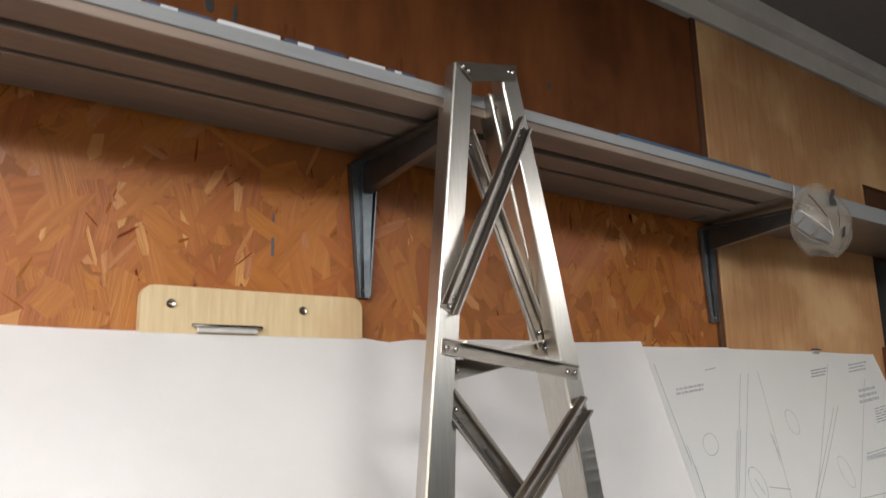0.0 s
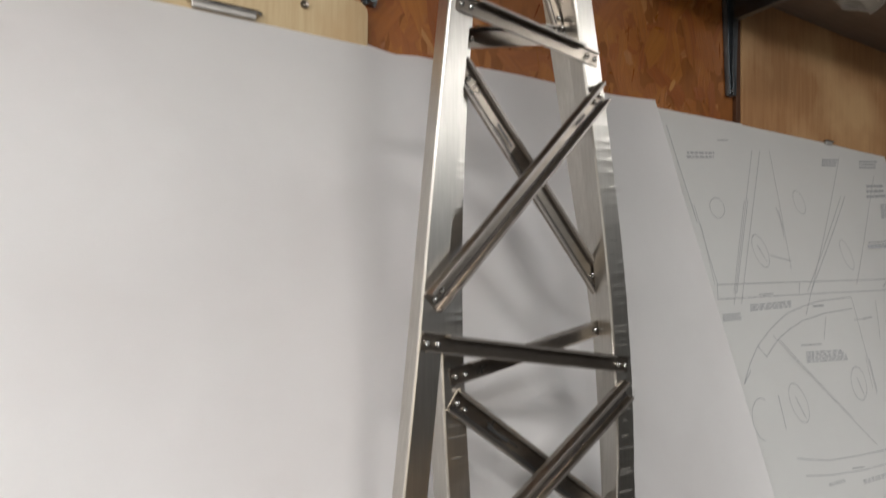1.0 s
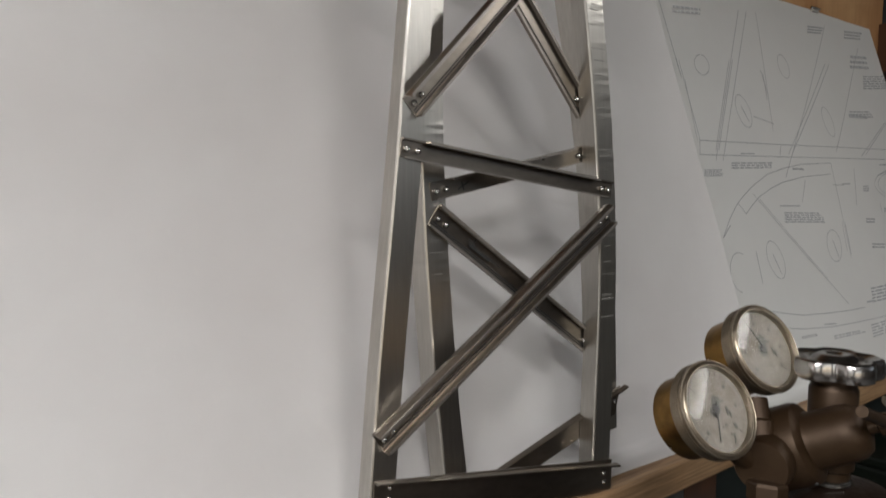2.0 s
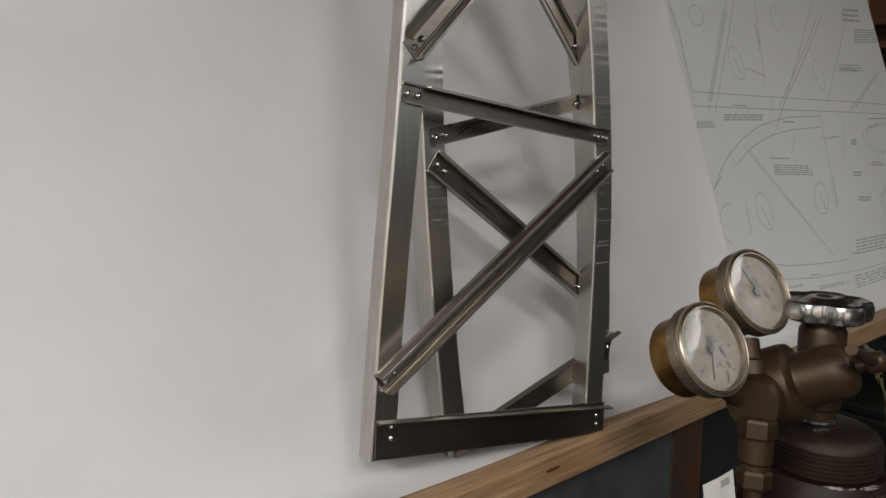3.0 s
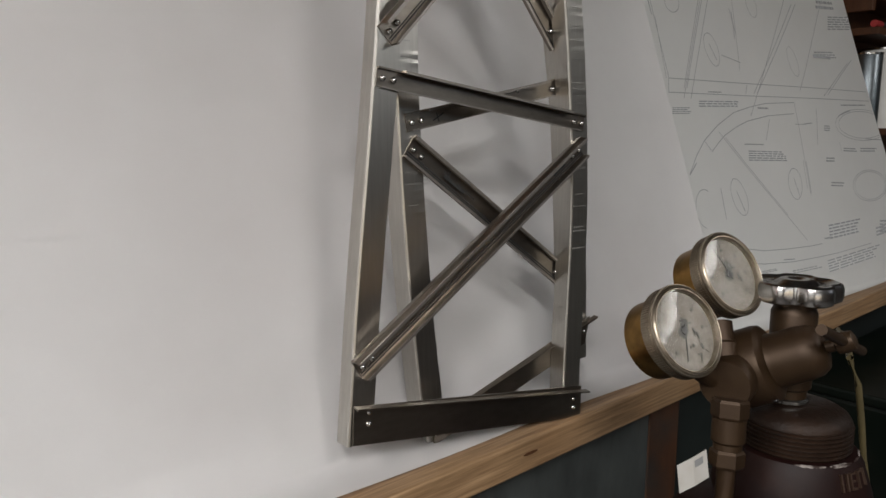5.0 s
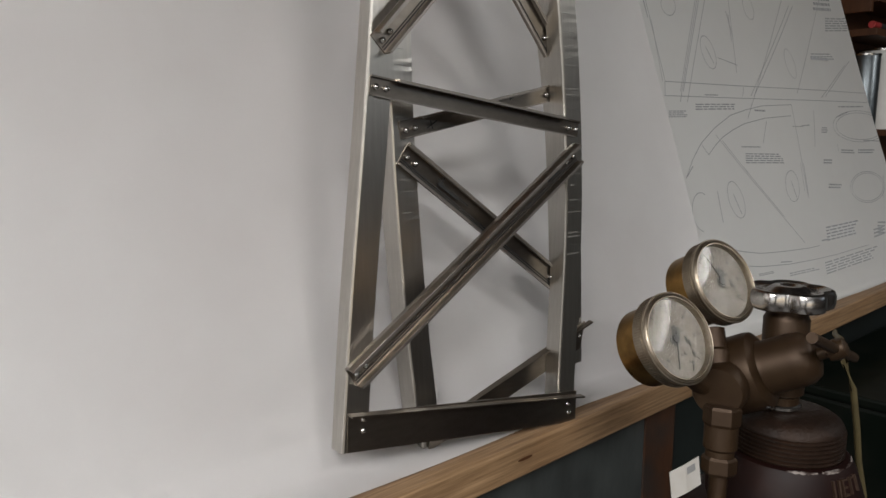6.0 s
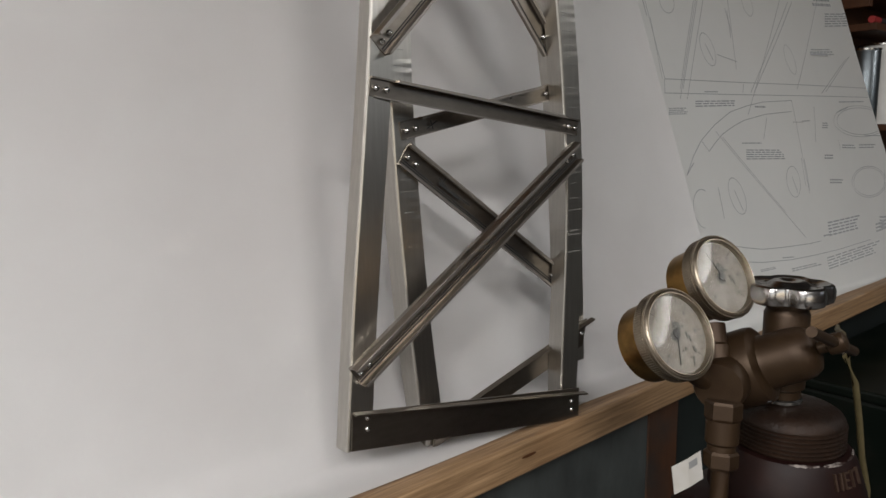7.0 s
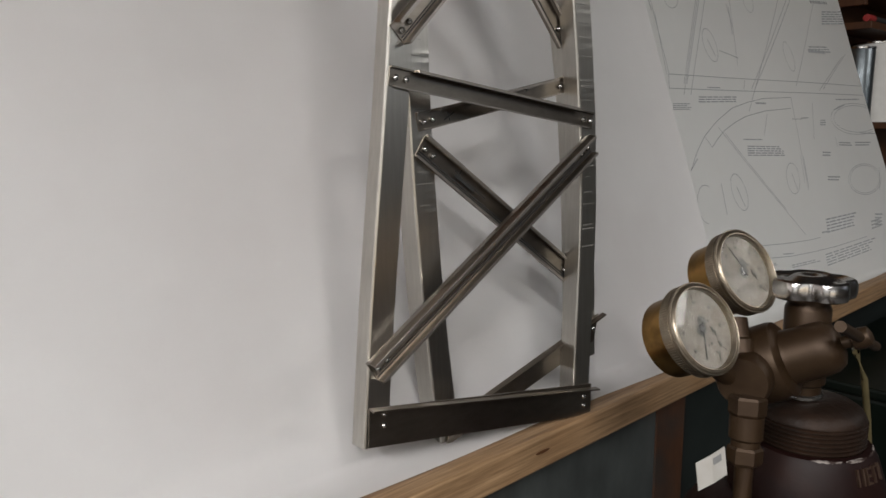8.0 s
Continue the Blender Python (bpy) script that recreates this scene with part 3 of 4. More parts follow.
loop((1.860, 1.410), (0.0802, -0.0039), (-0.0199, -0.0268), (0, 360), M_INK)
loop((1.860, 1.410), (0.0719, -0.0035), (-0.0178, -0.0240), (0, 360), M_INKP)
loop((1.906, 1.519), (0.1198, -0.0019), (-0.0213, -0.0248), (0, 360), M_INK)
stroke([(1.406, 1.630), (1.418, 1.607)], 0.0015, M_INK)
stroke([(1.380, 1.422), (1.389, 1.394)], 0.0015, M_INK)
stroke([(1.562, 1.433), (1.566, 1.407)], 0.0015, M_INK)
stroke([(1.434, 1.616), (1.489, 1.608)], 0.0012, M_INK)
stroke([(1.494, 1.691), (1.496, 1.654)], 0.0015, M_INK)
stroke([(1.338, 1.428), (1.332, 1.387)], 0.0015, M_INK)
stroke([(1.266, 1.448), (1.291, 1.463)], 0.0015, M_INK)
stroke([(1.769, 1.487), (1.767, 1.470)], 0.0012, M_INK)
stroke([(2.014, 1.635), (1.980, 1.582)], 0.0012, M_INKP)
stroke([(1.918, 1.387), (1.949, 1.427)], 0.0012, M_INK)
stroke([(1.795, 1.534), (1.859, 1.544)], 0.0015, M_INK)
stroke([(1.901, 1.493), (1.984, 1.491)], 0.0015, M_INK)
stroke([(1.704, 1.544), (1.674, 1.484)], 0.0012, M_INKP)
stroke([(1.535, 1.524), (1.508, 1.492)], 0.0012, M_INKP)
stroke([(1.274, 1.574), (1.266, 1.555)], 0.0012, M_INK)
stroke([(1.492, 1.575), (1.482, 1.561)], 0.0012, M_INKP)
bars((1.300, 1.764), (1.372, 1.771), (1.293, 1.751), 2, M_INKP)
bars((1.706, 1.792), (1.770, 1.798), (1.695, 1.776), 3, M_INK)
bars((1.857, 1.804), (1.942, 1.812), (1.843, 1.785), 3, M_INKP)
bars((1.849, 1.757), (1.944, 1.765), (1.825, 1.726), 3, M_INKP)
bars((1.758, 1.642), (1.842, 1.644), (1.749, 1.631), 1, M_INKP)
bars((1.388, 1.791), (1.426, 1.796), (1.386, 1.788), 1, M_INKP)
stroke([(1.478, 1.783), (1.300, 1.548)], 0.0012, M_INKP)
stroke([(1.502, 1.785), (1.318, 1.548)], 0.0012, M_INKP)
stroke([(1.499, 1.687), (1.489, 1.644)], 0.0015, M_INK)
stroke([(1.268, 1.798), (1.272, 1.658)], 0.0015, M_INK)
stroke([(1.778, 1.803), (1.481, 1.528)], 0.0012, M_INKP)
stroke([(1.897, 1.776), (1.661, 1.572)], 0.0012, M_INKP)
stroke([(1.532, 1.788), (1.481, 1.596)], 0.0012, M_INKP)
stroke([(1.272, 1.685), (1.272, 1.658)], 0.0015, M_INK)
stroke([(1.335, 1.351), (1.367, 1.345), (1.413, 1.338), (1.480, 1.334), (1.559, 1.331), (1.601, 1.331)], 0.0011, M_INK)
stroke([(1.343, 1.329), (1.403, 1.321), (1.487, 1.315), (1.563, 1.313), (1.648, 1.312), (1.793, 1.314)], 0.0011, M_INK)
bars((1.640, 1.358), (1.782, 1.359), (1.632, 1.334), 5, M_INK)
bars((1.604, 1.306), (1.830, 1.310), (1.600, 1.286), 5, M_INKP)
bars((1.390, 1.313), (1.440, 1.312), (1.391, 1.309), 2, M_INKP)
bars((1.480, 1.304), (1.581, 1.302), (1.480, 1.298), 2, M_INKP)
bars((1.613, 1.340), (1.645, 1.340), (1.612, 1.335), 1, M_INK)
bars((1.464, 1.322), (1.504, 1.319), (1.462, 1.319), 1, M_INK)
bars((1.833, 1.339), (1.887, 1.341), (1.826, 1.322), 3, M_INKP)
bars((1.614, 1.518), (1.656, 1.518), (1.612, 1.516), 1, M_INKP)
stroke([(1.279, 1.657), (1.269, 1.574)], 0.0011, M_INKP)
stroke([(1.608, 1.460), (1.598, 1.416)], 0.0011, M_INKP)

# ---- plywood clip boards and clips ----
board = thing("clip_board", "pale plywood board with rounded corners and two screws", "board", at=(0.657, WALL, 1.8))
bm = boxed(0.545, 0.779, WALL - 0.0125, WALL - 0.0012, 1.70, 1.866)
bmesh.ops.bevel(bm, geom=[e for e in bm.edges if abs(e.verts[0].co.y - e.verts[1].co.y) > 0.005], offset=0.012, segments=4, affect="EDGES", profile=0.5)
part("panel", bm, M_PLYPALE, board)
for x in (0.572, 0.707):
    part("screw", lathe([(0, 0.0008), (0.0018, 0.001), (0.0042, 0.0022), (0.0042, -0.002)], axes((x, WALL - 0.0125, 1.849), (0, -1, 0)), 14), M_STEELD, board, "sunken dark screw")


def clip(x, z, y, w=0.03):
    c = thing("paper_clip", "chromed spring clip holding the paper sheets", "clip", "clips holding paper", (x, y, z))
    bm = bmesh.new()
    box(bm, x - w, x + w, y - 0.0045, y - 0.0005, z - 0.002, z + 0.006, bevel=0.001)
    part("jaw", bm, M_CLIP, c)
    bm = bmesh.new()
    tube([(x - w - 0.005, y - 0.003, z + 0.0045), (x - w, y - 0.006, z + 0.0045), (x + w, y - 0.006, z + 0.0045), (x + w + 0.005, y - 0.003, z + 0.0045)], 0.0016, 8, bm)
    part("hinge_rod", bm, M_RIVET, c, smooth=True)


clip(0.627, 1.8245, WALL - 0.0126)
clip(1.752, 1.8245, WALL - 0.0082, 0.011)

# ---- rail and what stands under it ----
rail = thing("pine_rail", "pine rail with a knot under the paper sheets", "rail", at=(0.7, 0.713, RAIL_Z))
rail.rotation_euler = (0, 0, radians(1.7))
bm = boxed(-1.9, 2.5, 0.0, 0.062, -0.0295, 0.0)
bmesh.ops.bevel(bm, geom=bm.edges[:], offset=0.0022, segments=2, affect="EDGES", profile=0.5)
wood = part("board", bm, M_PINE, rail)
wood.location = (0, 0, 0)
bm = bmesh.new()
lathe([(0, 0.0005), (0.006, 0.0004), (0.007, -0.001)], Matrix.Translation((0.133, 0, -0.0135)) @ Matrix.Rotation(radians(90), 4, "X") @ Matrix.Diagonal((1.5, 0.22, 1, 1)), 14, bm)
knot = part("knot", bm, M_BROWN, rail, "dark brown knot")
knot.location = (0, 0, 0)

bench = thing("bench_cabinet", "grey painted bench cabinet with brown stained side", "cabinet", at=(0.2, 0.8, 0.0))
part("front_panel", boxed(-1.2, 1.0365, 0.735, 0.75, 0.0, 1.2185), M_GREYP, bench, "grey paint stained with rust and grime")
part("corner_post", boxed(1.037, 1.094, 0.7335, 0.772, 0.0, 1.2185, bevel=0.002), M_RUST, bench, "rust-brown corner post")
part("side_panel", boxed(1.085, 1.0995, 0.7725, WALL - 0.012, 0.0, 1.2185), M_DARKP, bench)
# Flat dark panels take the place of the shaded recess.
dark = thing("dark_recess", "dark green panels standing for the shaded recess under the rail", "cabinet", at=(1.8, 0.8, 0.0))
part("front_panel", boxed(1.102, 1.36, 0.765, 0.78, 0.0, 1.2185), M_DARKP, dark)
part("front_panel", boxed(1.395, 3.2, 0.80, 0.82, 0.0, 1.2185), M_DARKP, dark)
part("post", boxed(1.3605, 1.394, 0.76, 0.80, 0.0, 1.2185, bevel=0.002), M_BROWN, dark, "orange-brown wooden post")


# ---- lattice tower ----
def front_y(x, z):
    return 0.741 - 0.06 * (x - 0.68) + 0.035 * (z - 1.3)


def back_y(x, z):
    return front_y(x, z) + 0.021


FLANGE, SIDE, GAUGE = 0.0215, 0.0125, 0.0016
LEG_FL = [(1.28, 0.666), (1.397, 0.678), (1.494, 0.691), (1.59, 0.702), (1.68, 0.712), (1.802, 0.727), (1.926, 0.744), (2.062, 0.7605)]
LEG_FR = [(1.245, 0.886), (1.32, 0.889), (1.396, 0.896), (1.47, 0.897), (1.52, 0.895), (1.61, 0.8885), (1.631, 0.885), (1.729, 0.872), (1.825, 0.857), (1.913, 0.842), (2.072, 0.812)]
LEG_BL = [(1.25, 0.753), (1.295, 0.746), (1.393, 0.737), (1.451, 0.734), (1.5, 0.731), (1.577, 0.730), (1.672, 0.733), (1.8, 0.744), (2.04, 0.77)]
LEG_BR = [(1.29, 0.9215), (1.4, 0.9205), (1.5, 0.9165), (1.56, 0.911), (1.62, 0.899), (1.663, 0.890), (1.773, 0.871), (1.815, 0.864), (2.05, 0.816)]
tower = thing("lattice_tower", "small riveted lattice tower of bent galvanised steel angles", "tower", at=(0.79, 0.74, 1.25))


def leg(table, y_of, crimps, label="", side=SIDE, splay=0.0):
    """An angle bent to a curve: a front flange and a side flange that goes back, meeting in a rounded corner."""
    bm = bmesh.new()
    z0, z1 = table[0][0], table[-1][0]
    n = 240
    rng = random.Random(len(table))
    rows = []
    for i in range(n + 1):
        z = z0 + (z1 - z0) * i / n
        x = ease(table, z) if i in (0, n) else smooth_table(table, z, min(0.05, z - z0, z1 - z))
        y = y_of(x, z)
        ripple = 0.0
        if crimps and crimps[0] < z < crimps[1]:
            ripple = rng.choice((0.0, 0.0, 0.0, 0.0, 0.00012, 0.0002))
        t = GAUGE
        ring = [(x - splay * side, y + side), (x, y + 0.0016), (x + 0.0005, y + 0.0005), (x + 0.0016, y), (x + FLANGE * 0.55, y - ripple * 0.4), (x + FLANGE, y - ripple),
                (x + FLANGE, y + t), (x + t + 0.001, y + t), (x + t, y + t + 0.001), (x + t - splay * side, y + side)]
        rows.append([bm.verts.new((px, py, z)) for px, py in ring])
    for a, b in zip(rows, rows[1:]):
        for k in range(10):
            bm.faces.new((a[k], a[(k + 1) % 10], b[(k + 1) % 10], b[k]))
    bm.faces.new(rows[0]), bm.faces.new(rows[-1])
    return part("leg", bm, M_STEEL, tower, label)


leg(LEG_FL, front_y, None, side=0.014)
leg(LEG_FR, front_y, (1.5, 1.74), "galvanised steel angle with crimp marks", side=0.0185, splay=-0.14)
leg(LEG_BL, back_y, (1.42, 1.68), "galvanised steel angle with crimp marks", side=0.019)
leg(LEG_BR, back_y, (1.5, 1.74), "galvanised steel angle with crimp marks", side=0.021)


def crimps(table, y_of, rows):
    """Bright horizontal scars where the angle was shrunk to its curve: (height, share of the flange, thickness)."""
    for z, f, h in rows:
        x = smooth_table(table, z)
        x0 = x + 0.002 + (FLANGE - 0.004) * (1 - f) * 0.4
        y = y_of(x, z)
        part("crimp", boxed(x0, x0 + (FLANGE - 0.004) * f, y - 0.00045, y + 0.0004, z - h / 2, z + h / 2), M_SCAR, tower)


rng = random.Random(5)
crimps(LEG_FR, front_y, [(1.4 + 0.27 * (k + rng.uniform(-0.4, 0.4)) / 22, rng.uniform(0.35, 1.0), rng.uniform(0.0003, 0.0011)) for k in range(23)])
crimps(LEG_BL, back_y, [(1.44 + 0.2 * (k + rng.uniform(-0.4, 0.4)) / 12, rng.uniform(0.4, 1.0), rng.uniform(0.0003, 0.0009)) for k in range(13)])


def member(name, p, q, y_of, profile, over=0.007, material=M_STEELD, lift=0.0004, notch=0.0, label=""):
    """A folded steel strip from p to q (x, z) lying on the legs. profile: (across, out) points of its open section."""
    P, Q = Vector((p[0], y_of(*p) - lift, p[1])), Vector((q[0], y_of(*q) - lift, q[1]))
    d = (Q - P).normalized()
    out = Vector((-0.06, -1, 0.035)).normalized()
    across = out.cross(d).normalized()
    if across.z < 0:
        across = -across
    bm = bmesh.new()
    t = 0.0013
    # the folded section with its thickness: offset each fold inwards
    prof = [Vector(v) for v in profile]
    offs = []
    for i, v in enumerate(prof):
        a = (prof[i] - prof[i - 1]).normalized() if i else None
        b = (prof[i + 1] - prof[i]).normalized() if i + 1 < len(prof) else None
        na = Vector((a.y, -a.x)) if a else None
        nb = Vector((b.y, -b.x)) if b else None
        m = (na + nb).normalized() / max(0.5, (na + nb).length / 2) if (na and nb) else (na or nb)
        offs.append(v + m * t)
    loop = prof + offs[::-1]
    ends = []
    length = (Q - P).length
    stations = [-over, length + over] if not notch else [-over, notch, notch + 0.001, length - notch - 0.001, length - notch, length + over]
    for k, s in enumerate(stations):
        flat = notch and k in (0, 1, len(stations) - 2, len(stations) - 1)
        ring = []
        for v in loop:
            o = min(v.y, t * 1.5) if flat else v.y
            ring.append(bm.verts.new(P + d * s + across * v.x + out * o))
        ends.append(ring)
    n = len(loop)
    for a, b in zip(ends, ends[1:]):
        for i in range(n):
            bm.faces.new((a[i], a[(i + 1) % n], b[(i + 1) % n], b[i]))
    bm.faces.new(ends[0]), bm.faces.new(ends[-1])
    ob = part(name, bm, material, tower, label)
    return ob, P, Q, d, across, out


def rivets(owner, spots, out):
    for s in spots:
        part("rivet", lathe([(0, 0.0021), (0.001, 0.0019), (0.0019, 0.001), (0.0023, 0.0), (0.0023, -0.001)], axes(s, out), 12), M_RIVET, owner, smooth=True)


def strut(name, p, q, y_of, wide, lip, both=True, over=0.0035, pitch=0.009, notch=0.0, along=True, label="", material=M_STEELD):
    h = wide / 2
    prof = [(-h, lip * 0.55), (-h, 0.0), (h, 0.0), (h + 0.0016, lip * 0.5), (h, lip)] if both else [(-h, 0.0), (h, 0.0), (h + 0.0003, lip)]
    ob, P, Q, d, across, out = member(name, p, q, y_of, prof, over, notch=notch, label=label, material=material)
    lift = out * 0.0014
    spots = []
    for base, sign in ((P, 1), (Q, -1)):
        spots += [base + lift + d * sign * 0.001, base + lift + d * sign * (0.001 + pitch)]
    rivets(ob, spots, out)
    if both:
        # Rims: pale strips that paint the highlight along each lip.
        for name, a0, a1, o0, o1, m in (("rim", h - 0.0004, h + 0.0019, lip - 0.0006, lip + 0.0007, M_EDGE), ("rim", -h - 0.0016, -h + 0.0003, lip * 0.55 - 0.0006, lip * 0.55 + 0.0006, M_EDGE),
                                        # Two thin black lines drawn along the lower half of the web.
                                        ("web_line", -h + 0.0015, -h + 0.0024, 0.0, 0.0004, M_BLACK),
                                        ("web_line", -h * 0.55, -h * 0.55 + 0.0009, 0.0, 0.0004, M_BLACK)):
            bm = bmesh.new()
            ends = [[bm.verts.new(b + d * s + across * u + out * o) for u, o in ((a0, o0), (a1, o0), (a1, o1), (a0, o1))] for b, s in ((P, 0.001 - over), (Q, over - 0.001))]
            bm.faces.new(ends[0]), bm.faces.new(ends[1])
            for i in range(4):
                bm.faces.new((ends[0][i], ends[0][(i + 1) % 4], ends[1][(i + 1) % 4], ends[1][i]))
            part(name, bm, m, ob, "cut steel edge with its highlight in the colour" if name == "rim" else "thin dark line along the web")
    else:
        # Painted edge highlights of the rung, above and below.
        for a0, a1, o0, o1, m in ((h - 0.0006, h + 0.0012, lip - 0.0002, lip + 0.0006, M_EDGE), (-h - 0.0003, -h + 0.0008, -0.0002, 0.0007, M_EDGE)):
            bm = bmesh.new()
            cut = notch if o0 > 0 else 0.0
            ends = [[bm.verts.new(b + d * s + across * u + out * o) for u, o in ((a0, o0), (a1, o0), (a1, o1), (a0, o1))] for b, s in ((P, cut + 0.001), (Q, -cut - 0.001))]
            bm.faces.new(ends[0]), bm.faces.new(ends[1])
            for i in range(4):
                bm.faces.new((ends[0][i], ends[0][(i + 1) % 4], ends[1][(i + 1) % 4], ends[1][i]))
            part("rim", bm, m, ob, "cut steel edge with its highlight in the colour")
    return ob


# front face
strut("rung", (0.736, 1.7972), (0.878, 1.7762), front_y, 0.0115, 0.0062, both=False, notch=0.016)
strut("rung", (0.702, 1.5388), (0.907, 1.5098), front_y, 0.0122, 0.0062, both=False, notch=0.016)
strut("brace", (0.741, 1.831), (0.834, 2.010), front_y, 0.0135, 0.012)
strut("brace", (0.709, 1.570), (0.8822, 1.7452), front_y, 0.015, 0.012)
strut("brace", (0.6785, 1.3365), (0.903, 1.4875), front_y, 0.0155, 0.012)
# back face
strut("rung", (0.742, 1.5085), (0.902, 1.5415), back_y, 0.0125, 0.006, both=False, notch=0.014)
strut("rung", (0.752, 1.777), (0.872, 1.802), back_y, 0.0145, 0.006, both=False, notch=0.014)
strut("brace", (0.743, 1.489), (0.906, 1.372), back_y, 0.0155, 0.0035)
strut("brace", (0.752, 1.754), (0.897, 1.580), back_y, 0.0155, 0.0035)
strut("brace", (0.785, 2.0), (0.860, 1.805), back_y, 0.0145, 0.0035)


def plate(name, corners, y_of, lip, label="", lift=0.0006, thick=0.0014, proud=(0.0, 0.0)):
    """A flat plate over four (x, z) corners, anticlockwise from the lower left, with a flange along its top edge or a little below it."""
    bm = bmesh.new()
    f = [bm.verts.new((x, y_of(x, z) - lift, z)) for x, z in corners]
    b = [bm.verts.new((x, y_of(x, z) - lift - thick, z)) for x, z in corners]
    bm.faces.new(f), bm.faces.new(b)
    for i in range(4):
        bm.faces.new((f[i], f[(i + 1) % 4], b[(i + 1) % 4], b[i]))
    if lip:
        (x2, z2), (x3, z3) = (corners[2][0], corners[2][1] - proud[1]), (corners[3][0], corners[3][1] - proud[0])
        e = 0.006
        a = [(x3, z3), (x2 + e, z2 - e * 0.15)]
        low = [bm.verts.new((x, y_of(x, z) - lift - o, z - 0.0008 * (o == lip))) for x, z in a for o in (thick, lip)]
        high = [bm.verts.new((x, y_of(x, z) - lift - o, z + thick - 0.0008 * (o == lip))) for x, z in a for o in (thick, lip)]
        for q in ((0, 1, 3, 2),):
            bm.faces.new([low[i] for i in q]), bm.faces.new([high[i] for i in q])
        for i, j in ((0, 1), (1, 3), (3, 2), (2, 0)):
            bm.faces.new((low[i], low[j], high[j], high[i]))
    # Dark reflections on the plates come from this darkened colour.
    return part(name, bm, M_STEELD, tower, label)


base = plate("base_plate", [(0.669, 1.281), (0.9065, 1.2465), (0.9078, 1.2752), (0.6708, 1.3095)], front_y, 0.0065, "steel base angle, darkened for the dim room it reflects", proud=(0.001, 0.0047))
rivets(base, [(x, front_y(x, z) - 0.002, z) for x, z in ((0.683, 1.303), (0.6825, 1.2945), (0.8975, 1.2655), (0.8975, 1.2575))], (0, -1, 0))
cap = plate("cap_plate", [(0.779, 2.046), (0.8305, 2.058), (0.8325, 2.0745), (0.762, 2.062)], front_y, 0.0)
rivets(cap, [(x, front_y(x, z) - 0.002, z) for x, z in ((0.768, 2.058), (0.774, 2.0555), (0.822, 2.0655), (0.827, 2.066))], (0, -1, 0))
back_base = plate("back_base", [(0.757, 1.251), (0.937, 1.305), (0.944, 1.33), (0.762, 1.272)], back_y, 0.006)
rivets(back_base, [(0.936, back_y(0.936, 1.317) - 0.002, 1.317)], (0, -1, 0))
# side straps between front and back legs
for z in (2.04,):
    for table, other in ((LEG_FL, LEG_BL), (LEG_FR, LEG_BR)):
        x0, x1 = ease(table, z) + 0.003, ease(other, z) + 0.003
        bm = bmesh.new()
        y0, y1 = front_y(x0, z) + 0.004, back_y(x1, z) + 0.004
        a = [bm.verts.new((x0, y0, z + s)) for s in (-0.006, 0.006)] + [bm.verts.new((x1, y1, z + s)) for s in (0.006, -0.006)]
        c = [bm.verts.new((v.co.x + 0.0014, v.co.y + 0.001, v.co.z)) for v in a]
        bm.faces.new(a), bm.faces.new(c)
        for i in range(4):
            bm.faces.new((a[i], a[(i + 1) % 4], c[(i + 1) % 4], c[i]))
        part("strap", bm, M_STEELD, tower)

def slot(p, q, f, g, y_of):
    """A dark punched slot in the web of a brace, from f to g of its length."""
    bm = bmesh.new()
    P, Q = Vector(p), Vector(q)
    a, b = P.lerp(Q, f), P.lerp(Q, g)
    side = Vector((-(Q - P).y, (Q - P).x)).normalized() * 0.0011
    vs = [bm.verts.new((v.x, y_of(v.x, v.y) - 0.0021, v.y)) for v in (a - side, b - side, b + side, a + side)]
    bm.faces.new(vs)
    part("slot", bm, M_BLACK, tower, "dark punched slot")


slot((0.709, 1.570), (0.8822, 1.7452), 0.83, 0.89, front_y)
slot((0.6785, 1.3365), (0.903, 1.4875), 0.86, 0.92, front_y)
slot((0.741, 1.831), (0.834, 2.010), 0.72, 0.8, front_y)
slot((0.752, 1.754), (0.897, 1.580), 0.24, 0.34, back_y)
slot((0.743, 1.489), (0.906, 1.372), 0.18, 0.3, back_y)

# pen marks on the back braces
def pen(points, wide=0.0009):
    bm = bmesh.new()
    for (x0, z0), (x1, z1) in zip(points, points[1:]):
        d = Vector((x1 - x0, z1 - z0)).normalized() * wide / 2
        vs = [bm.verts.new((x, back_y(x, z) - 0.0026, z)) for x, z in ((x0 + d.y, z0 - d.x), (x1 + d.y, z1 - d.x), (x1 - d.y, z1 + d.x), (x0 - d.y, z0 + d.x))]
        bm.faces.new(vs)
    part("pen_mark", bm, M_BLACK, tower, "black pen mark")


for points in ([(0.762, 1.5105), (0.772, 1.5165)], [(0.7655, 1.5165), (0.7675, 1.5100)], [(0.772, 1.4715), (0.779, 1.464)], [(0.7785, 1.4715), (0.7725, 1.4645)], [(0.784, 1.461), (0.802, 1.448)]):
    pen(points)

# ---- gas cylinder ----
AX, AY = 0.9183, 0.5394
VX, VY = AX - 0.005, AY + 0.0043
up = Matrix.Translation((AX, AY, 0))
vup = Matrix.Translation((VX, VY, 0))
cylinder = thing("gas_cylinder", "tall maroon steel gas cylinder with threaded neck", "gas cylinder", at=(AX, AY, 0))
prof = [(0, 0.0), (0.1, 0.0), (0.112, 0.015), (0.115, 0.03), (0.115, 1.05)]
prof += [(0.048 + 0.067 * math.cos(a), 1.05 + 0.192 * math.sin(a)) for a in (0.25, 0.5, 0.75, 1.0, 1.2, 1.4, 1.57)]
part("body", lathe(prof, up, 64), M_MAROON, cylinder, smooth=True)
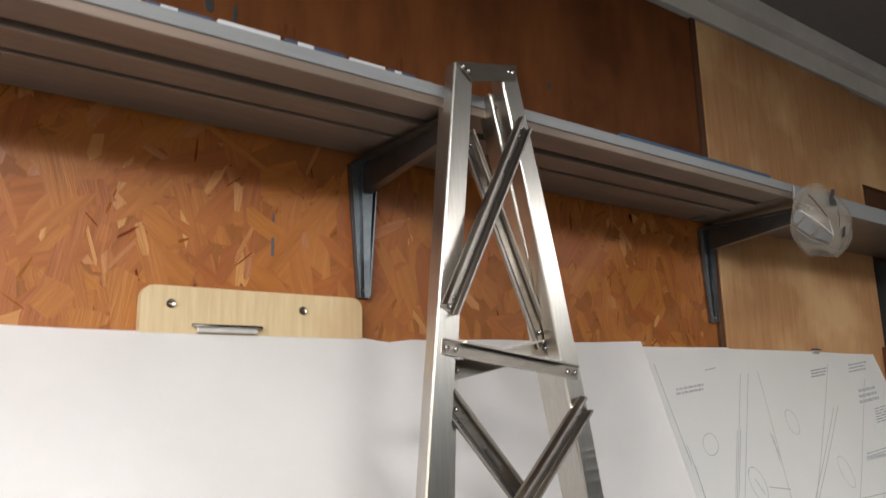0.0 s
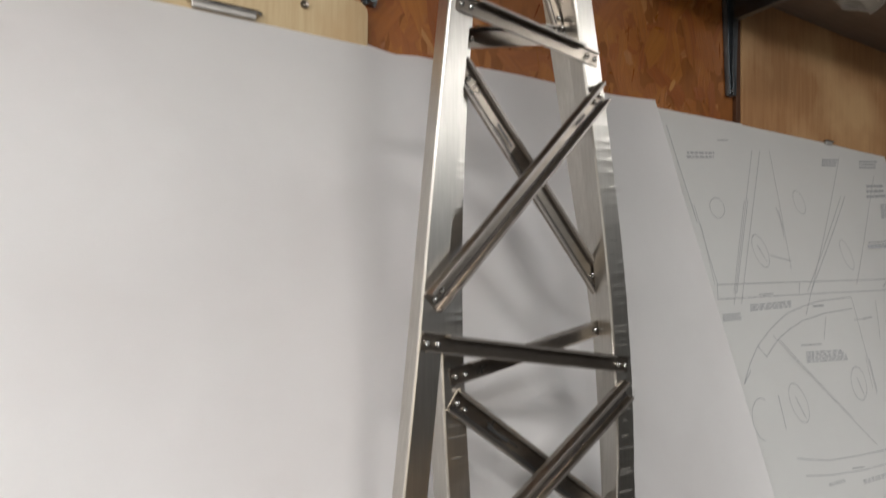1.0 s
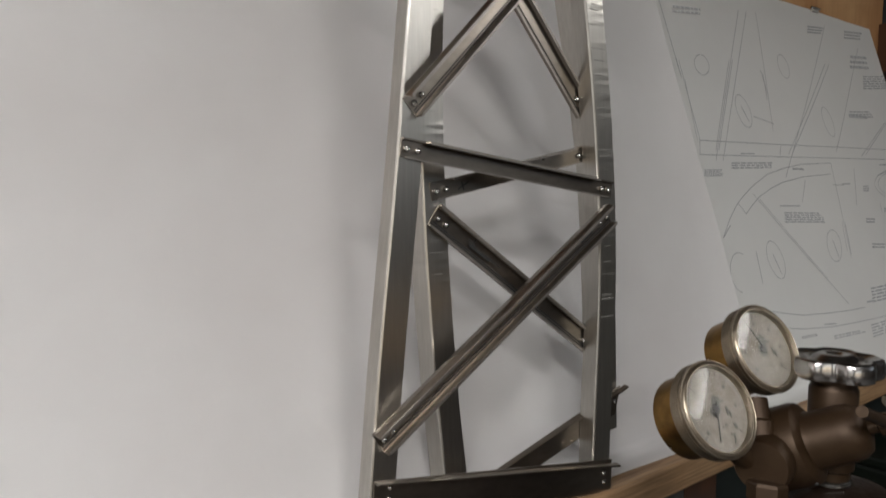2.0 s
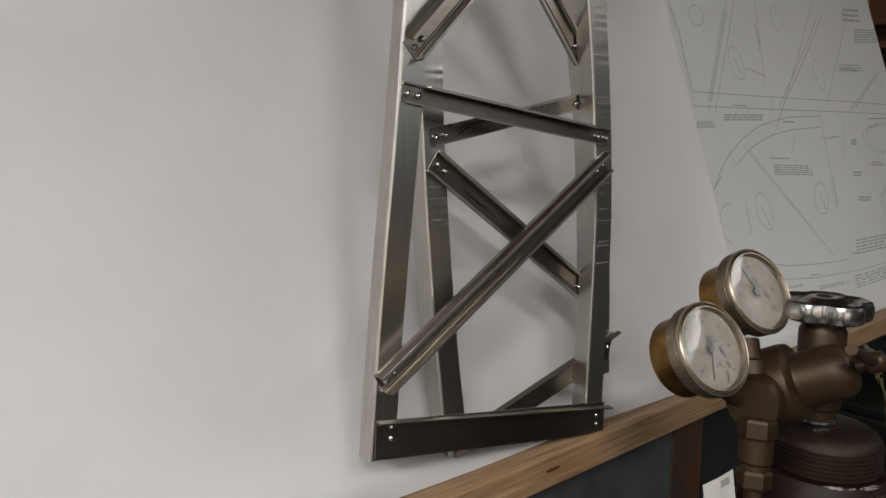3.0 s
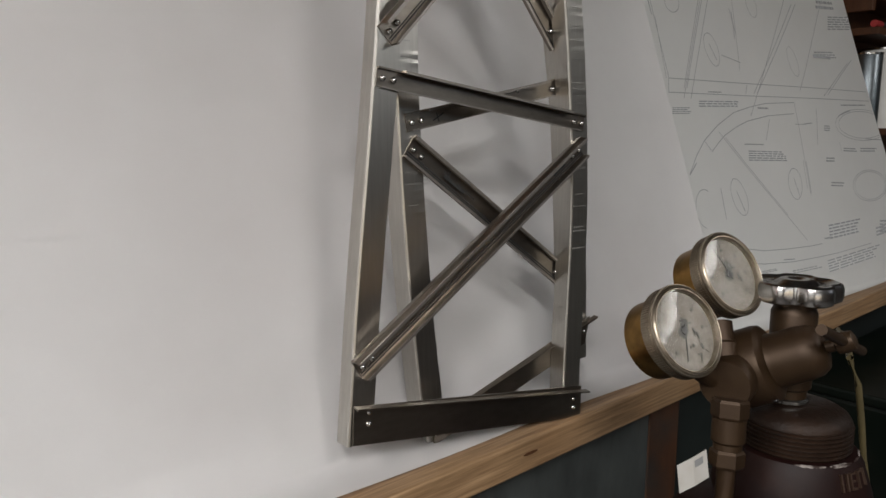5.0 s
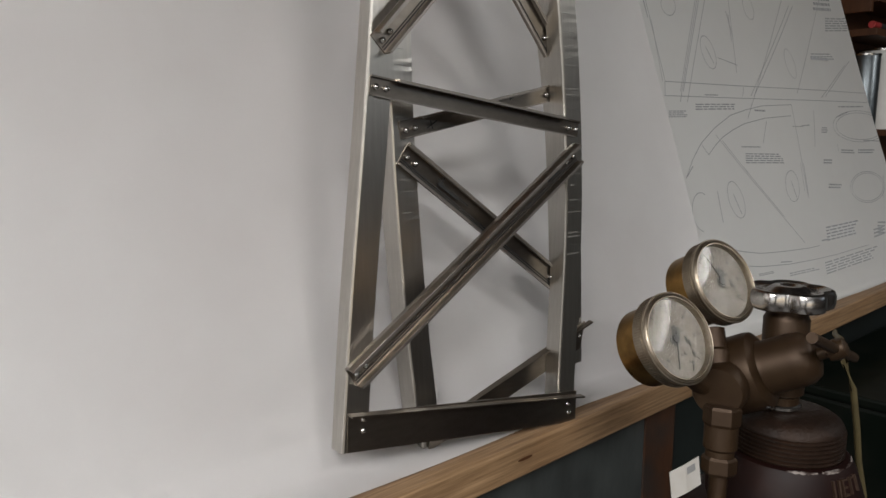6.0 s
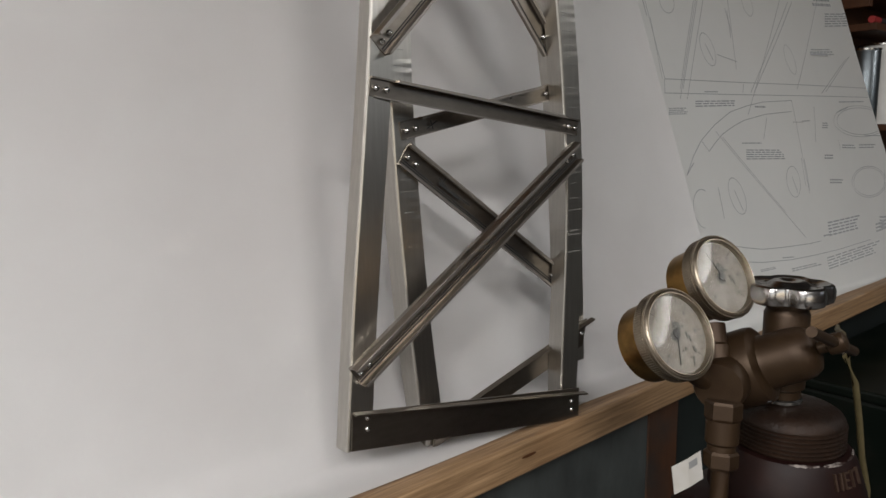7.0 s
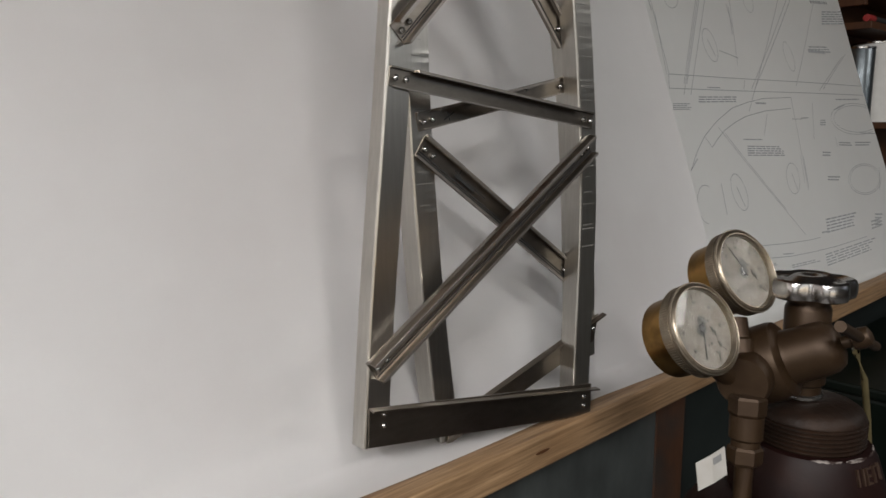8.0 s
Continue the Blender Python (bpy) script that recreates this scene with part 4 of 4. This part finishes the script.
part("neck_collar", lathe([(0.044, 1.238), (0.0530, 1.241), (0.0545, 1.245), (0.0538, 1.251), (0.0465, 1.274), (0.0425, 1.2805), (0.038, 1.2815)], up, 56), M_MAROON, cylinder, "maroon collar with worn raised lettering", smooth=True)
prof = [(0.036, 1.278)]
for k in range(6):
    z = 1.2818 + k * 0.0031
    prof += [(0.0366, z), (0.0385, z + 0.0009), (0.0385, z + 0.0017), (0.0366, z + 0.0026)]
prof += [(0.0375, 1.3005), (0.0372, 1.3022), (0.035, 1.3058), (0.031, 1.3085), (0.024, 1.311), (0.017, 1.3122), (0.0, 1.313)]
part("thread", lathe(prof, up, 56), M_CAST, cylinder, "brown cast threaded neck", smooth=True)
valve = part("valve", lathe([(0.0, 1.312), (0.0125, 1.312), (0.0125, 1.322), (0.015, 1.324), (0.0155, 1.35), (0.0155, 1.378), (0.0145, 1.380), (0.0138, 1.382), (0.0138, 1.386), (0.0, 1.386)], vup, 32), M_BRONZE, cylinder, "dull brass valve body", smooth=True)
part("packing_ring", lathe([(0.0128, 1.3125), (0.0142, 1.3135), (0.0142, 1.3155), (0.0128, 1.3165)], vup, 32), M_RIVET, valve, "bright metal ring", smooth=True)
bm = bmesh.new()
rings = []
steps = 90
levels = [(0.55, 1.3862), (0.86, 1.3862), (0.97, 1.3878), (1.0, 1.391), (1.0, 1.3965), (0.96, 1.3995), (0.88, 1.4005), (0.7, 1.3985), (0.5, 1.3985), (0.36, 1.4015), (0.2, 1.402), (0.12, 1.4005)]
for f, z in levels:
    ring = []
    for i in range(steps):
        a = 2 * math.pi * i / steps
        lobe = 1 - 0.14 * max(0.0, f - 0.3) * abs(math.cos(2.5 * a + 0.6)) ** 6 * 1.9
        r = 0.0305 * f * lobe
        ring.append(bm.verts.new((VX + r * math.cos(a), VY + r * math.sin(a), z)))
    rings.append(ring)
for a, b in zip(rings, rings[1:]):
    for i in range(steps):
        bm.faces.new((a[i], a[(i + 1) % steps], b[(i + 1) % steps], b[i]))
bm.faces.new(rings[0]), bm.faces.new(rings[-1])
part("handwheel", bm, M_CHROME, valve, "worn chromed five-lobed handwheel", smooth=True)
def chipped_arc(radius, z, start, end, wide, seed):
    """A ragged strip of bare metal along the collar's edge."""
    rng = random.Random(seed)
    bm = bmesh.new()
    old = None
    n = int((end - start) / 1.6)
    for k in range(n + 1):
        a = radians(start + (end - start) * k / n)
        w = wide * rng.uniform(0.15, 1.0) * (0.1 + math.sin(math.pi * k / n))
        pair = [bm.verts.new((AX + r * math.cos(a), AY + r * math.sin(a), h)) for r, h in ((radius - w, z + 0.0008), (radius + 0.0004, z + 0.0006), (radius + 0.0005, z - w * 0.7))]
        if old:
            for i in (0, 1):
                bm.faces.new((old[i], old[i + 1], pair[i + 1], pair[i]))
        old = pair
    part("worn_edge", bm, M_CHIP, cylinder, "chipped pale paint edge", smooth=True)


for k, (r, z, a0, a1, w) in enumerate(((0.0425, 1.2805, 205, 232, 0.0016), (0.0425, 1.2805, 236, 262, 0.0022), (0.0425, 1.2805, 266, 300, 0.0014), (0.0545, 1.2455, 200, 222, 0.0016), (0.0545, 1.2455, 228, 244, 0.0011), (0.0545, 1.2455, 262, 292, 0.002))):
    chipped_arc(r, z, a0, a1, w, 40 + k)
# raised marks on the collar, worn beyond reading
UPRIGHT, TOP_BAR, MID_BAR, LOW_BAR = (-0.0022, 0.0013, 0, 0.0115), (0.0002, 0.0045, 0.005, 0.0014), (-0.0002, 0.0038, 0, 0.0013), (0.0002, 0.0045, -0.005, 0.0014)
for k, strokes in enumerate(((UPRIGHT, (0.0024, 0.0013, 0, 0.0115)), (UPRIGHT, TOP_BAR, MID_BAR, LOW_BAR), (UPRIGHT, TOP_BAR), (UPRIGHT,))):
    m = Matrix.Translation((AX, AY, 1.271)) @ Matrix.Rotation(radians(246 + 9.5 * k), 4, "Z") @ Matrix.Translation((0.0478, 0, 0)) @ Matrix.Rotation(radians(-18), 4, "Y")
    bm = bmesh.new()
    for dy, w, dz, h in strokes:
        bmesh.ops.create_cube(bm, size=1, matrix=m @ Matrix.LocRotScale((0, dy, dz), None, (0.0026, w, h)))
    part("raised_mark", bm, M_WORNMARK, cylinder, "worn raised letter")

# ---- pressure regulator ----
TILT_UP, SWING = radians(26), radians(14)
EA = Vector((math.sin(SWING) * math.cos(TILT_UP), -math.cos(SWING) * math.cos(TILT_UP), math.sin(TILT_UP)))
EX = Vector((math.cos(SWING), math.sin(SWING), 0))
EV = EX.cross(EA) * -1
EV = EV if EV.z > 0 else -EV
CASE = Vector((0.877, 0.5566, 1.341))
regulator = thing("pressure_regulator", "tarnished brass gas regulator with two round gauges", "regulator", at=tuple(CASE))


def rp(x, a, v):
    return CASE + EX * x + EA * a + EV * v


part("case", lathe([(0, -0.022), (0.014, -0.022), (0.0235, -0.019), (0.0262, -0.014), (0.027, -0.006), (0.027, 0.011), (0.0262, 0.0145), (0.0235, 0.0165), (0.019, 0.0178), (0, 0.0178)], axes(CASE, EA), 48), M_BRONZE, regulator, smooth=True)
bonnet = part("bonnet", lathe([(0.0, 0.0179), (0.0192, 0.0179), (0.0186, 0.021), (0.0184, 0.038), (0.0174, 0.045), (0.0142, 0.050), (0.009, 0.0522), (0, 0.0525)], axes(CASE, EA), 48), M_BRONZE, regulator, "smooth domed brass bonnet", smooth=True)
part("vent_hole", lathe([(0, 0.0003), (0.0018, 0.0003), (0.002, -0.001)], axes(rp(-0.012, 0.012, -0.0238), (EX * -0.45 - EV * 0.9)), 12), M_BLACK, regulator, "small dark vent hole")
handle = part("t_handle", lathe([(0, 0.0526), (0.0042, 0.0526), (0.0042, 0.058), (0.0066, 0.059), (0.0072, 0.064), (0.0064, 0.0695), (0.0028, 0.071), (0, 0.071)], axes(CASE, EA), 24), M_BRONZE, regulator, smooth=True)
tb = CASE + EA * 0.064
BAR = Vector((0.938, 0.08, -0.335))
part("t_bar", tube([tb - BAR * 0.054, tb + BAR * 0.044], 0.0035, 14), M_BRONZE, handle, smooth=True)
part("inlet_block", lathe([(0, 0.0), (0.0165, 0.0), (0.0175, 0.002), (0.0175, 0.026), (0.016, 0.029), (0, 0.029)], axes(rp(-0.012, -0.006, 0.0), -EX), 28), M_BRONZE, regulator, smooth=True)
part("inlet_stem", tube([rp(0.008, -0.016, 0.0), (VX, VY + 0.004, 1.347)], 0.0105, 20), M_BRONZE, regulator, smooth=True)


def gauge(centre, normal, name_label, needle):
    m = axes(centre, normal) @ Matrix.Scale(1.06, 4)
    g = part("gauge", lathe([(0, -0.031), (0.021, -0.031), (0.0245, -0.028), (0.0248, -0.0102), (0.0, -0.0102)], m, 48), M_BRASS, regulator, name_label, smooth=True)
    part("bezel", lathe([(0.0249, -0.0105), (0.0272, -0.0105), (0.0278, -0.0098), (0.0278, -0.0028), (0.0284, -0.0022), (0.0287, -0.0012), (0.0284, -0.0002), (0.0279, -0.0001), (0.0277, -0.0005), (0.0274, 0.0006), (0.0269, 0.0011), (0.0264, 0.0008), (0.0261, -0.0002), (0.0256, 0.0007), (0.025, 0.0007), (0.0246, -0.0003), (0.0244, -0.0014), (0.0244, -0.004)], m, 60), M_BEZEL, g, "worn nickel bezel", smooth=True)
    bm = bmesh.new()
    for k in range(110):
        mm = m @ Matrix.Rotation(2 * math.pi * k / 110, 4, "Z") @ Matrix.Translation((0.0278, 0, -0.0063))
        bmesh.ops.create_cube(bm, size=1, matrix=mm @ Matrix.Diagonal((0.0011, 0.0008, 0.0062, 1)))
    part("knurling", bm, M_BEZEL, g)
    dial = part("dial", lathe([(0, -0.0035), (0.0254, -0.0035), (0.0254, -0.0055), (0, -0.0055)], m, 48), M_DIAL, g, "aged cream dial")
    bm = bmesh.new()
    for k in range(25):
        a = radians(-45 + 270 * k / 24)
        big = k % 4 == 0
        mm = m @ Matrix.Rotation(a, 4, "Z") @ Matrix.Translation((0.0205 if big else 0.0213, 0, -0.0032))
        bmesh.ops.create_cube(bm, size=1, matrix=mm @ Matrix.Diagonal((0.0034 if big else 0.0018, 0.0004, 0.0002, 1)))
    part("scale_marks", bm, M_SMUDGE, g, "fine grey scale marks")
    bm = bmesh.new()
    for k in range(7):
        a = radians(-45 + 270 * k / 6)
        mm = m @ Matrix.Rotation(a, 4, "Z") @ Matrix.Translation((0.0165, 0, -0.0032))
        bmesh.ops.create_cube(bm, size=1, matrix=mm @ Matrix.Diagonal((0.0016, 0.0022, 0.0002, 1)))
    for dx, dy, w, h in ((0.006, 0.004, 0.004, 0.0012), (0.0085, -0.002, 0.0014, 0.005), (0.0105, -0.004, 0.0012, 0.004)):
        bmesh.ops.create_cube(bm, size=1, matrix=m @ Matrix.Translation((dx, dy, -0.0032)) @ Matrix.Diagonal((w, h, 0.0002, 1)))
    if needle < 0:
        for u, v, w, h in ((0.0125, -0.0148, 0.0011, 0.0062), (0.0112, -0.0128, 0.003, 0.0009), (0.0135, -0.0065, 0.0018, 0.0022), (0.0068, -0.008, 0.0014, 0.0018), (0.0042, -0.0095, 0.001, 0.0014)):
            bmesh.ops.create_cube(bm, size=1, matrix=m @ Matrix.Rotation(radians(-17), 4, "Z") @ Matrix.Translation((u, v, -0.0032)) @ Matrix.Diagonal((w, h, 0.0002, 1)))
    part("dial_print", bm, M_SMUDGE, g, "small faded print bars")
    bm = bmesh.new()
    lathe([(0, 0.0012), (0.0024, 0.001), (0.003, 0), (0.003, -0.0004)], m @ Matrix.Translation((0, 0, -0.0032)), 20, bm)
    mm = m @ Matrix.Rotation(needle, 4, "Z") @ Matrix.Translation((0.0075, 0, -0.0022))
    bmesh.ops.create_cube(bm, size=1, matrix=mm @ Matrix.Diagonal((0.023, 0.0006, 0.0003, 1)))
    part("needle", bm, M_BLACK, g, "black needle")
    bm = bmesh.new()
    rng = random.Random(int(needle * 10))
    for k in range(22):
        r = rng.gauss(0, 0.0035)
        u, v, w = rng.gauss(0, 0.0014), r + 0.0015, rng.uniform(0.001, 0.0029)
        lathe([(0, 0.0001), (w, 0.00005)], m @ Matrix.Rotation(radians(-17), 4, "Z") @ Matrix.Translation((u, v, -0.0033 + 0.00002 * k)), 9, bm)
    part("smudge", bm, M_SMUDGE, g, "grey worn smudge round the hub")
    pane = part("lens", lathe([(0, 0.0008), (0.012, 0.0006), (0.0254, -0.0002), (0.0254, -0.0012), (0.012, -0.0006), (0, -0.0004)], m, 48), M_GLASS, g, "clear glass", smooth=True)
    pane.visible_shadow = False
    return g


G1, G2 = Vector((0.804, 0.5625, 1.3797)), Vector((0.8695, 0.569, 1.4072))
GN = Vector((-0.14, -0.88, 0.45)).normalized()
gauge(G1, GN, "brass pressure gauge with knurled nickel bezel", radians(-107))
gauge(G2, GN, "brass pressure gauge with knurled nickel bezel", radians(114))
part("gauge_stem", tube([G1 - GN * 0.022, rp(-0.03, -0.012, 0.0)], 0.0085, 16), M_BRONZE, regulator, smooth=True)
part("gauge_stem", lathe([(0, 0), (0.0105, 0), (0.0105, 0.018), (0.0085, 0.02), (0.0085, 0.034), (0, 0.034)], axes(rp(-0.024, -0.008, 0.006), (G2 - GN * 0.016) - rp(-0.024, -0.008, 0.006)), 24), M_BRONZE, regulator, smooth=True)

# outlet with hex nuts and hose stem
O = Vector((0.8355, 0.547, 1.331))
down = Vector((-0.12, -0.06, -1)).normalized()
OM = axes(O, down) @ Matrix.Diagonal((0.96, 0.96, 0.92, 1))
part("outlet_nut", lathe([(0, 0), (0.0115, 0), (0.0125, 0.002), (0.0125, 0.012), (0.0115, 0.014), (0, 0.014)], OM, 6), M_BRONZE, regulator)
part("outlet_sleeve", lathe([(0, 0.014), (0.0112, 0.014), (0.0112, 0.03), (0.0095, 0.032), (0.0095, 0.036), (0, 0.036)], OM, 28), M_BRONZE, regulator, smooth=True)
part("hose_nut", lathe([(0, 0.036), (0.0105, 0.036), (0.0118, 0.038), (0.0118, 0.047), (0.0105, 0.049), (0, 0.049)], OM, 6), M_BRONZE, regulator)
part("hose", tube([O + down * 0.0445, O + down * 0.075, O + down * 0.12 + Vector((0, -0.01, 0)), O + down * 0.25 + Vector((-0.01, -0.02, 0)), O + down * 0.5], 0.0062, 12), M_BRONZE, regulator, "brass hose stem", smooth=True)
tag = thing("paper_tag", "small white paper tag with a printed bar", "tag", at=(0.81, 0.556, 1.286))
m = Matrix.Translation((0.8095, 0.5555, 1.2853)) @ look((0, 0, 0), (0.55, 0.75, -0.2)).to_3x3().to_4x4() @ Matrix.Rotation(radians(27), 4, "Z")
bm = bmesh.new()
TU, TV = Vector((0.0222, -0.0004, 0)), Vector((0.0072, 0.0165, 0))


def slip(name, u0, u1, v0, v1, h0, h1, material, label=""):
    bm = bmesh.new()
    levels = [[bm.verts.new(m @ (TU * u + TV * v + Vector((0, 0, h - 0.0012 * (2 * u) ** 2)))) for u in (u0, (u0 + u1) / 2, u1) for v in (v0, v1)] for h in (h0, h1)]
    for q in ((0, 1, 3, 2), (2, 3, 5, 4)):
        for lv in levels:
            bm.faces.new([lv[i] for i in q])
    for i, j in ((0, 1), (1, 3), (3, 5), (5, 4), (4, 2), (2, 0)):
        bm.faces.new((levels[0][i], levels[0][j], levels[1][j], levels[1][i]))
    part(name, bm, material, tag, label)


slip("slip", -0.5, 0.5, -0.5, 0.5, -0.0004, 0.0004, M_TAG)
slip("printed_bar", 0.05, 0.34, 0.12, 0.36, 0.0004, 0.0007, M_GREYLABEL, "grey printed bar")

# ---- on and by the shelf ----
for x0, x1, h, m, label in ((0.30, 0.335, 0.003, M_WHITE, "white flat carton lying on the shelf"), (0.338, 0.385, 0.004, M_NAVY, "navy printed flat carton lying on the shelf"), (0.388, 0.43, 0.005, M_BLUE, "blue printed flat carton lying on the shelf"),
                            (0.434, 0.462, 0.005, M_NAVY, "navy printed flat carton lying on the shelf"), (0.465, 0.49, 0.006, M_WHITE, "white flat carton lying on the shelf"), (0.494, 0.545, 0.005, M_NAVY, "navy printed flat carton lying on the shelf"),
                            (0.549, 0.602, 0.006, M_WHITE, "white flat carton lying on the shelf"), (0.606, 0.664, 0.006, M_NAVY, "navy printed flat carton lying on the shelf"), (0.668, 0.705, 0.005, M_WHITE, "white flat carton lying on the shelf"),
                            (0.709, 0.738, 0.005, M_NAVY, "navy printed flat carton lying on the shelf"), (1.03, 1.35, 0.007, M_BLUE, "long blue flat carton lying on the shelf")):
    c = thing("flat_carton", label, "carton", "cartons on the shelf", ((x0 + x1) / 2, 0.83, SHELF_Z))
    part("carton_body", boxed(x0, x1, SHELF_FRONT + 0.005, 0.9, SHELF_Z - 0.0038, SHELF_Z - 0.002 + h, bevel=0.0008), m, c)
    if x0 < 1:
        part("label_strip", boxed(x0 + 0.2 * (x1 - x0), x0 + 0.45 * (x1 - x0), SHELF_FRONT + 0.0042, SHELF_FRONT + 0.005, SHELF_Z - 0.001, SHELF_Z - 0.003 + h), M_WHITE, c, "white printed strip")

bag = thing("plastic_bag", "cloudy plastic bag with dark print hanging at the shelf", "plastic bag", at=(1.40, 0.77, 2.0))
bm = bmesh.new()
rings = []
for j in range(15):
    v = j / 14
    z = 1.943 + 0.1 * v
    r = 0.075 * math.sqrt(1 - ((v - 0.48) / 0.545) ** 2)
    ring = []
    for i in range(40):
        a = 2 * math.pi * i / 40
        w = 1 + 0.07 * math.sin(3 * a + 5 * v) + 0.05 * math.sin(7 * a - 9 * v)
        ring.append(bm.verts.new((1.41 + 1.0 * r * w * math.cos(a) + 0.016 * v, 0.765 + 0.28 * r * w * math.sin(a), z + 0.004 * math.sin(2 * a))))
    rings.append(ring)
for a, b in zip(rings, rings[1:]):
    for i in range(40):
        bm.faces.new((a[i], a[(i + 1) % 40], b[(i + 1) % 40], b[i]))
bm.faces.new(rings[0])
film = part("film", bm, M_FILM, bag, smooth=True)


def on_bag(name, corners, m, label, ahead=0.001):
    """A printed patch on the bulging front of the bag, over (x, z) corners."""
    bm = bmesh.new()
    n = 5
    a, b, c, d = [Vector(v) for v in corners]
    grid = []
    for i in range(n + 1):
        row = []
        for j in range(n + 1):
            p = a.lerp(b, i / n).lerp(d.lerp(c, i / n), j / n)
            row.append(bm.verts.new((p.x, 0.741 + 1.6 * (p.x - 1.39) ** 2 + 3.0 * (p.y - 1.993) ** 2 - ahead, p.y)))
        grid.append(row)
    for r, q in zip(grid, grid[1:]):
        for j in range(n):
            bm.faces.new((r[j], r[j + 1], q[j + 1], q[j]))
    part(name, bm, m, bag, label)


on_bag("label_panel", [(1.317, 1.9925), (1.333, 1.9857), (1.319, 1.9725), (1.312, 1.976)], M_GREYLABEL, "grey printed panel")
on_bag("label_panel", [(1.336, 1.9838), (1.3602, 1.9715), (1.3452, 1.9595), (1.3185, 1.969)], M_GREYLABEL, "grey printed panel")
on_bag("label_panel", [(1.365, 1.9705), (1.3978, 1.9622), (1.392, 1.9545), (1.3525, 1.9578)], M_GREYLABEL, "grey printed panel")
on_bag("print_mark", [(1.3942, 2.0057), (1.4196, 2.010), (1.418, 2.020), (1.398, 2.019)], M_BLACK, "dark printed mark", 0.002)
on_bag("print_mark", [(1.4, 2.0195), (1.415, 2.0205), (1.4315, 2.037), (1.416, 2.034)], M_BLACK, "dark printed mark", 0.002)
on_bag("print_mark", [(1.4155, 1.979), (1.4185, 1.979), (1.4215, 2.006), (1.419, 2.006)], M_BROWN, "faint line of print", 0.002)
on_bag("print_mark", [(1.4255, 1.965), (1.4372, 1.967), (1.4405, 1.9825), (1.431, 1.9805)], M_BLACK, "dark printed mark", 0.002)
on_bag("print_mark", [(1.345, 2.015), (1.349, 2.017), (1.3835, 1.989), (1.379, 1.9885)], M_BROWN, "brown diagonal stripe", 0.002)
on_bag("fold", [(1.316, 1.965), (1.3168, 1.9665), (1.343, 1.9555), (1.342, 1.954)], M_GREYLABEL, "curved crease in the plastic", 0.0015)
on_bag("fold", [(1.341, 1.9535), (1.343, 1.9555), (1.394, 1.9495), (1.393, 1.9475)], M_GREYLABEL, "curved crease in the plastic", 0.0015)
on_bag("fold", [(1.326, 1.9905), (1.3268, 1.992), (1.4, 1.9655), (1.3995, 1.964)], M_WHITE, "pale crease in the plastic", 0.0015)
on_bag("fold", [(1.386, 1.985), (1.389, 1.985), (1.4, 1.967), (1.397, 1.966)], M_WHITE, "pale crease in the plastic", 0.0015)

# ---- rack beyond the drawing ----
rack = thing("wall_rack", "small brown wooden wall rack, shade put into its brown", "rack", at=(2.3, 0.9, 1.6))
# The rack's shade is part of its dark wood colour.
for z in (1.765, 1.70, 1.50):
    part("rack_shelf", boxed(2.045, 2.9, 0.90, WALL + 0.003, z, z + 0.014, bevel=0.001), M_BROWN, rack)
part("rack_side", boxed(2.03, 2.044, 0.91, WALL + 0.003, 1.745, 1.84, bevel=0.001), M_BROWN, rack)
marker = thing("marker_pen", "black marker pen with a red cap", "pen", at=(2.1, 0.905, 1.722))
part("barrel", tube([(2.085, 0.912, 1.7215), (2.2, 0.912, 1.7215)], 0.0065, 12), M_BLACK, marker, smooth=True)
part("cap", tube([(2.05, 0.912, 1.7215), (2.0845, 0.912, 1.7215)], 0.0072, 12), M_RED, marker, "red cap", smooth=True)
for x, r, h, m, label in ((2.10, 0.028, 0.15, M_ZINC, "grey metal tin on the rack"), (2.19, 0.045, 0.165, M_TRIM, "pale grey tin on the rack")):
    tin = thing("tin", label, "tin", "tins on the rack", (x, 0.935, 1.514))
    part("can", lathe([(0, 0), (r, 0), (r, h), (r * 0.96, h + 0.002), (0, h + 0.002)], Matrix.Translation((x, 0.935, 1.5142)), 32), m, tin, smooth=True)
    part("rim", lathe([(r * 0.97, h), (r * 1.03, h), (r * 1.03, h + 0.004), (r * 0.97, h + 0.004)], Matrix.Translation((x, 0.935, 1.5142)), 32), M_RIVET, tin, smooth=True)
bolts = thing("hardware_rack", "dark metal rack with small clear drawers", "rack", at=(2.2, 0.95, 1.9))
part("frame", boxed(2.0600, 2.075, 0.94, WALL + 0.003, 1.84, 2.02, bevel=0.001), M_BLACK, bolts)
for k in range(3):
    part("drawer", boxed(2.0755, 2.3, 0.935, WALL + 0.003, 1.845 + 0.058 * k, 1.895 + 0.058 * k, bevel=0.003), M_ZINC, bolts)

# ---- beside the cylinder ----
locker = thing("green_locker", "scuffed dark green metal box", "metal box", at=(1.75, 0.7, 0.0))
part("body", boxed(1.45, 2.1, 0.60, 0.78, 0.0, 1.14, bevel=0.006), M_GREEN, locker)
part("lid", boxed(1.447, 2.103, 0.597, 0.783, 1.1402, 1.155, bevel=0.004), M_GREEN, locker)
hose = thing("gas_hose", "tan rubber gas hose hanging down", "hose", at=(1.25, 0.56, 0.0))
part("tube", tube([(1.5, 0.727, 1.224), (1.36, 0.675, 1.256), (1.2, 0.61, 1.294), (1.125, 0.578, 1.293), (1.145, 0.575, 1.262), (1.165, 0.575, 1.216), (1.179, 0.575, 1.176), (1.203, 0.575, 1.132), (1.22, 0.575, 0.9), (1.22, 0.57, 0.5), (1.25, 0.56, 0.003)], 0.0032, 12), M_HOSE, hose, smooth=True)
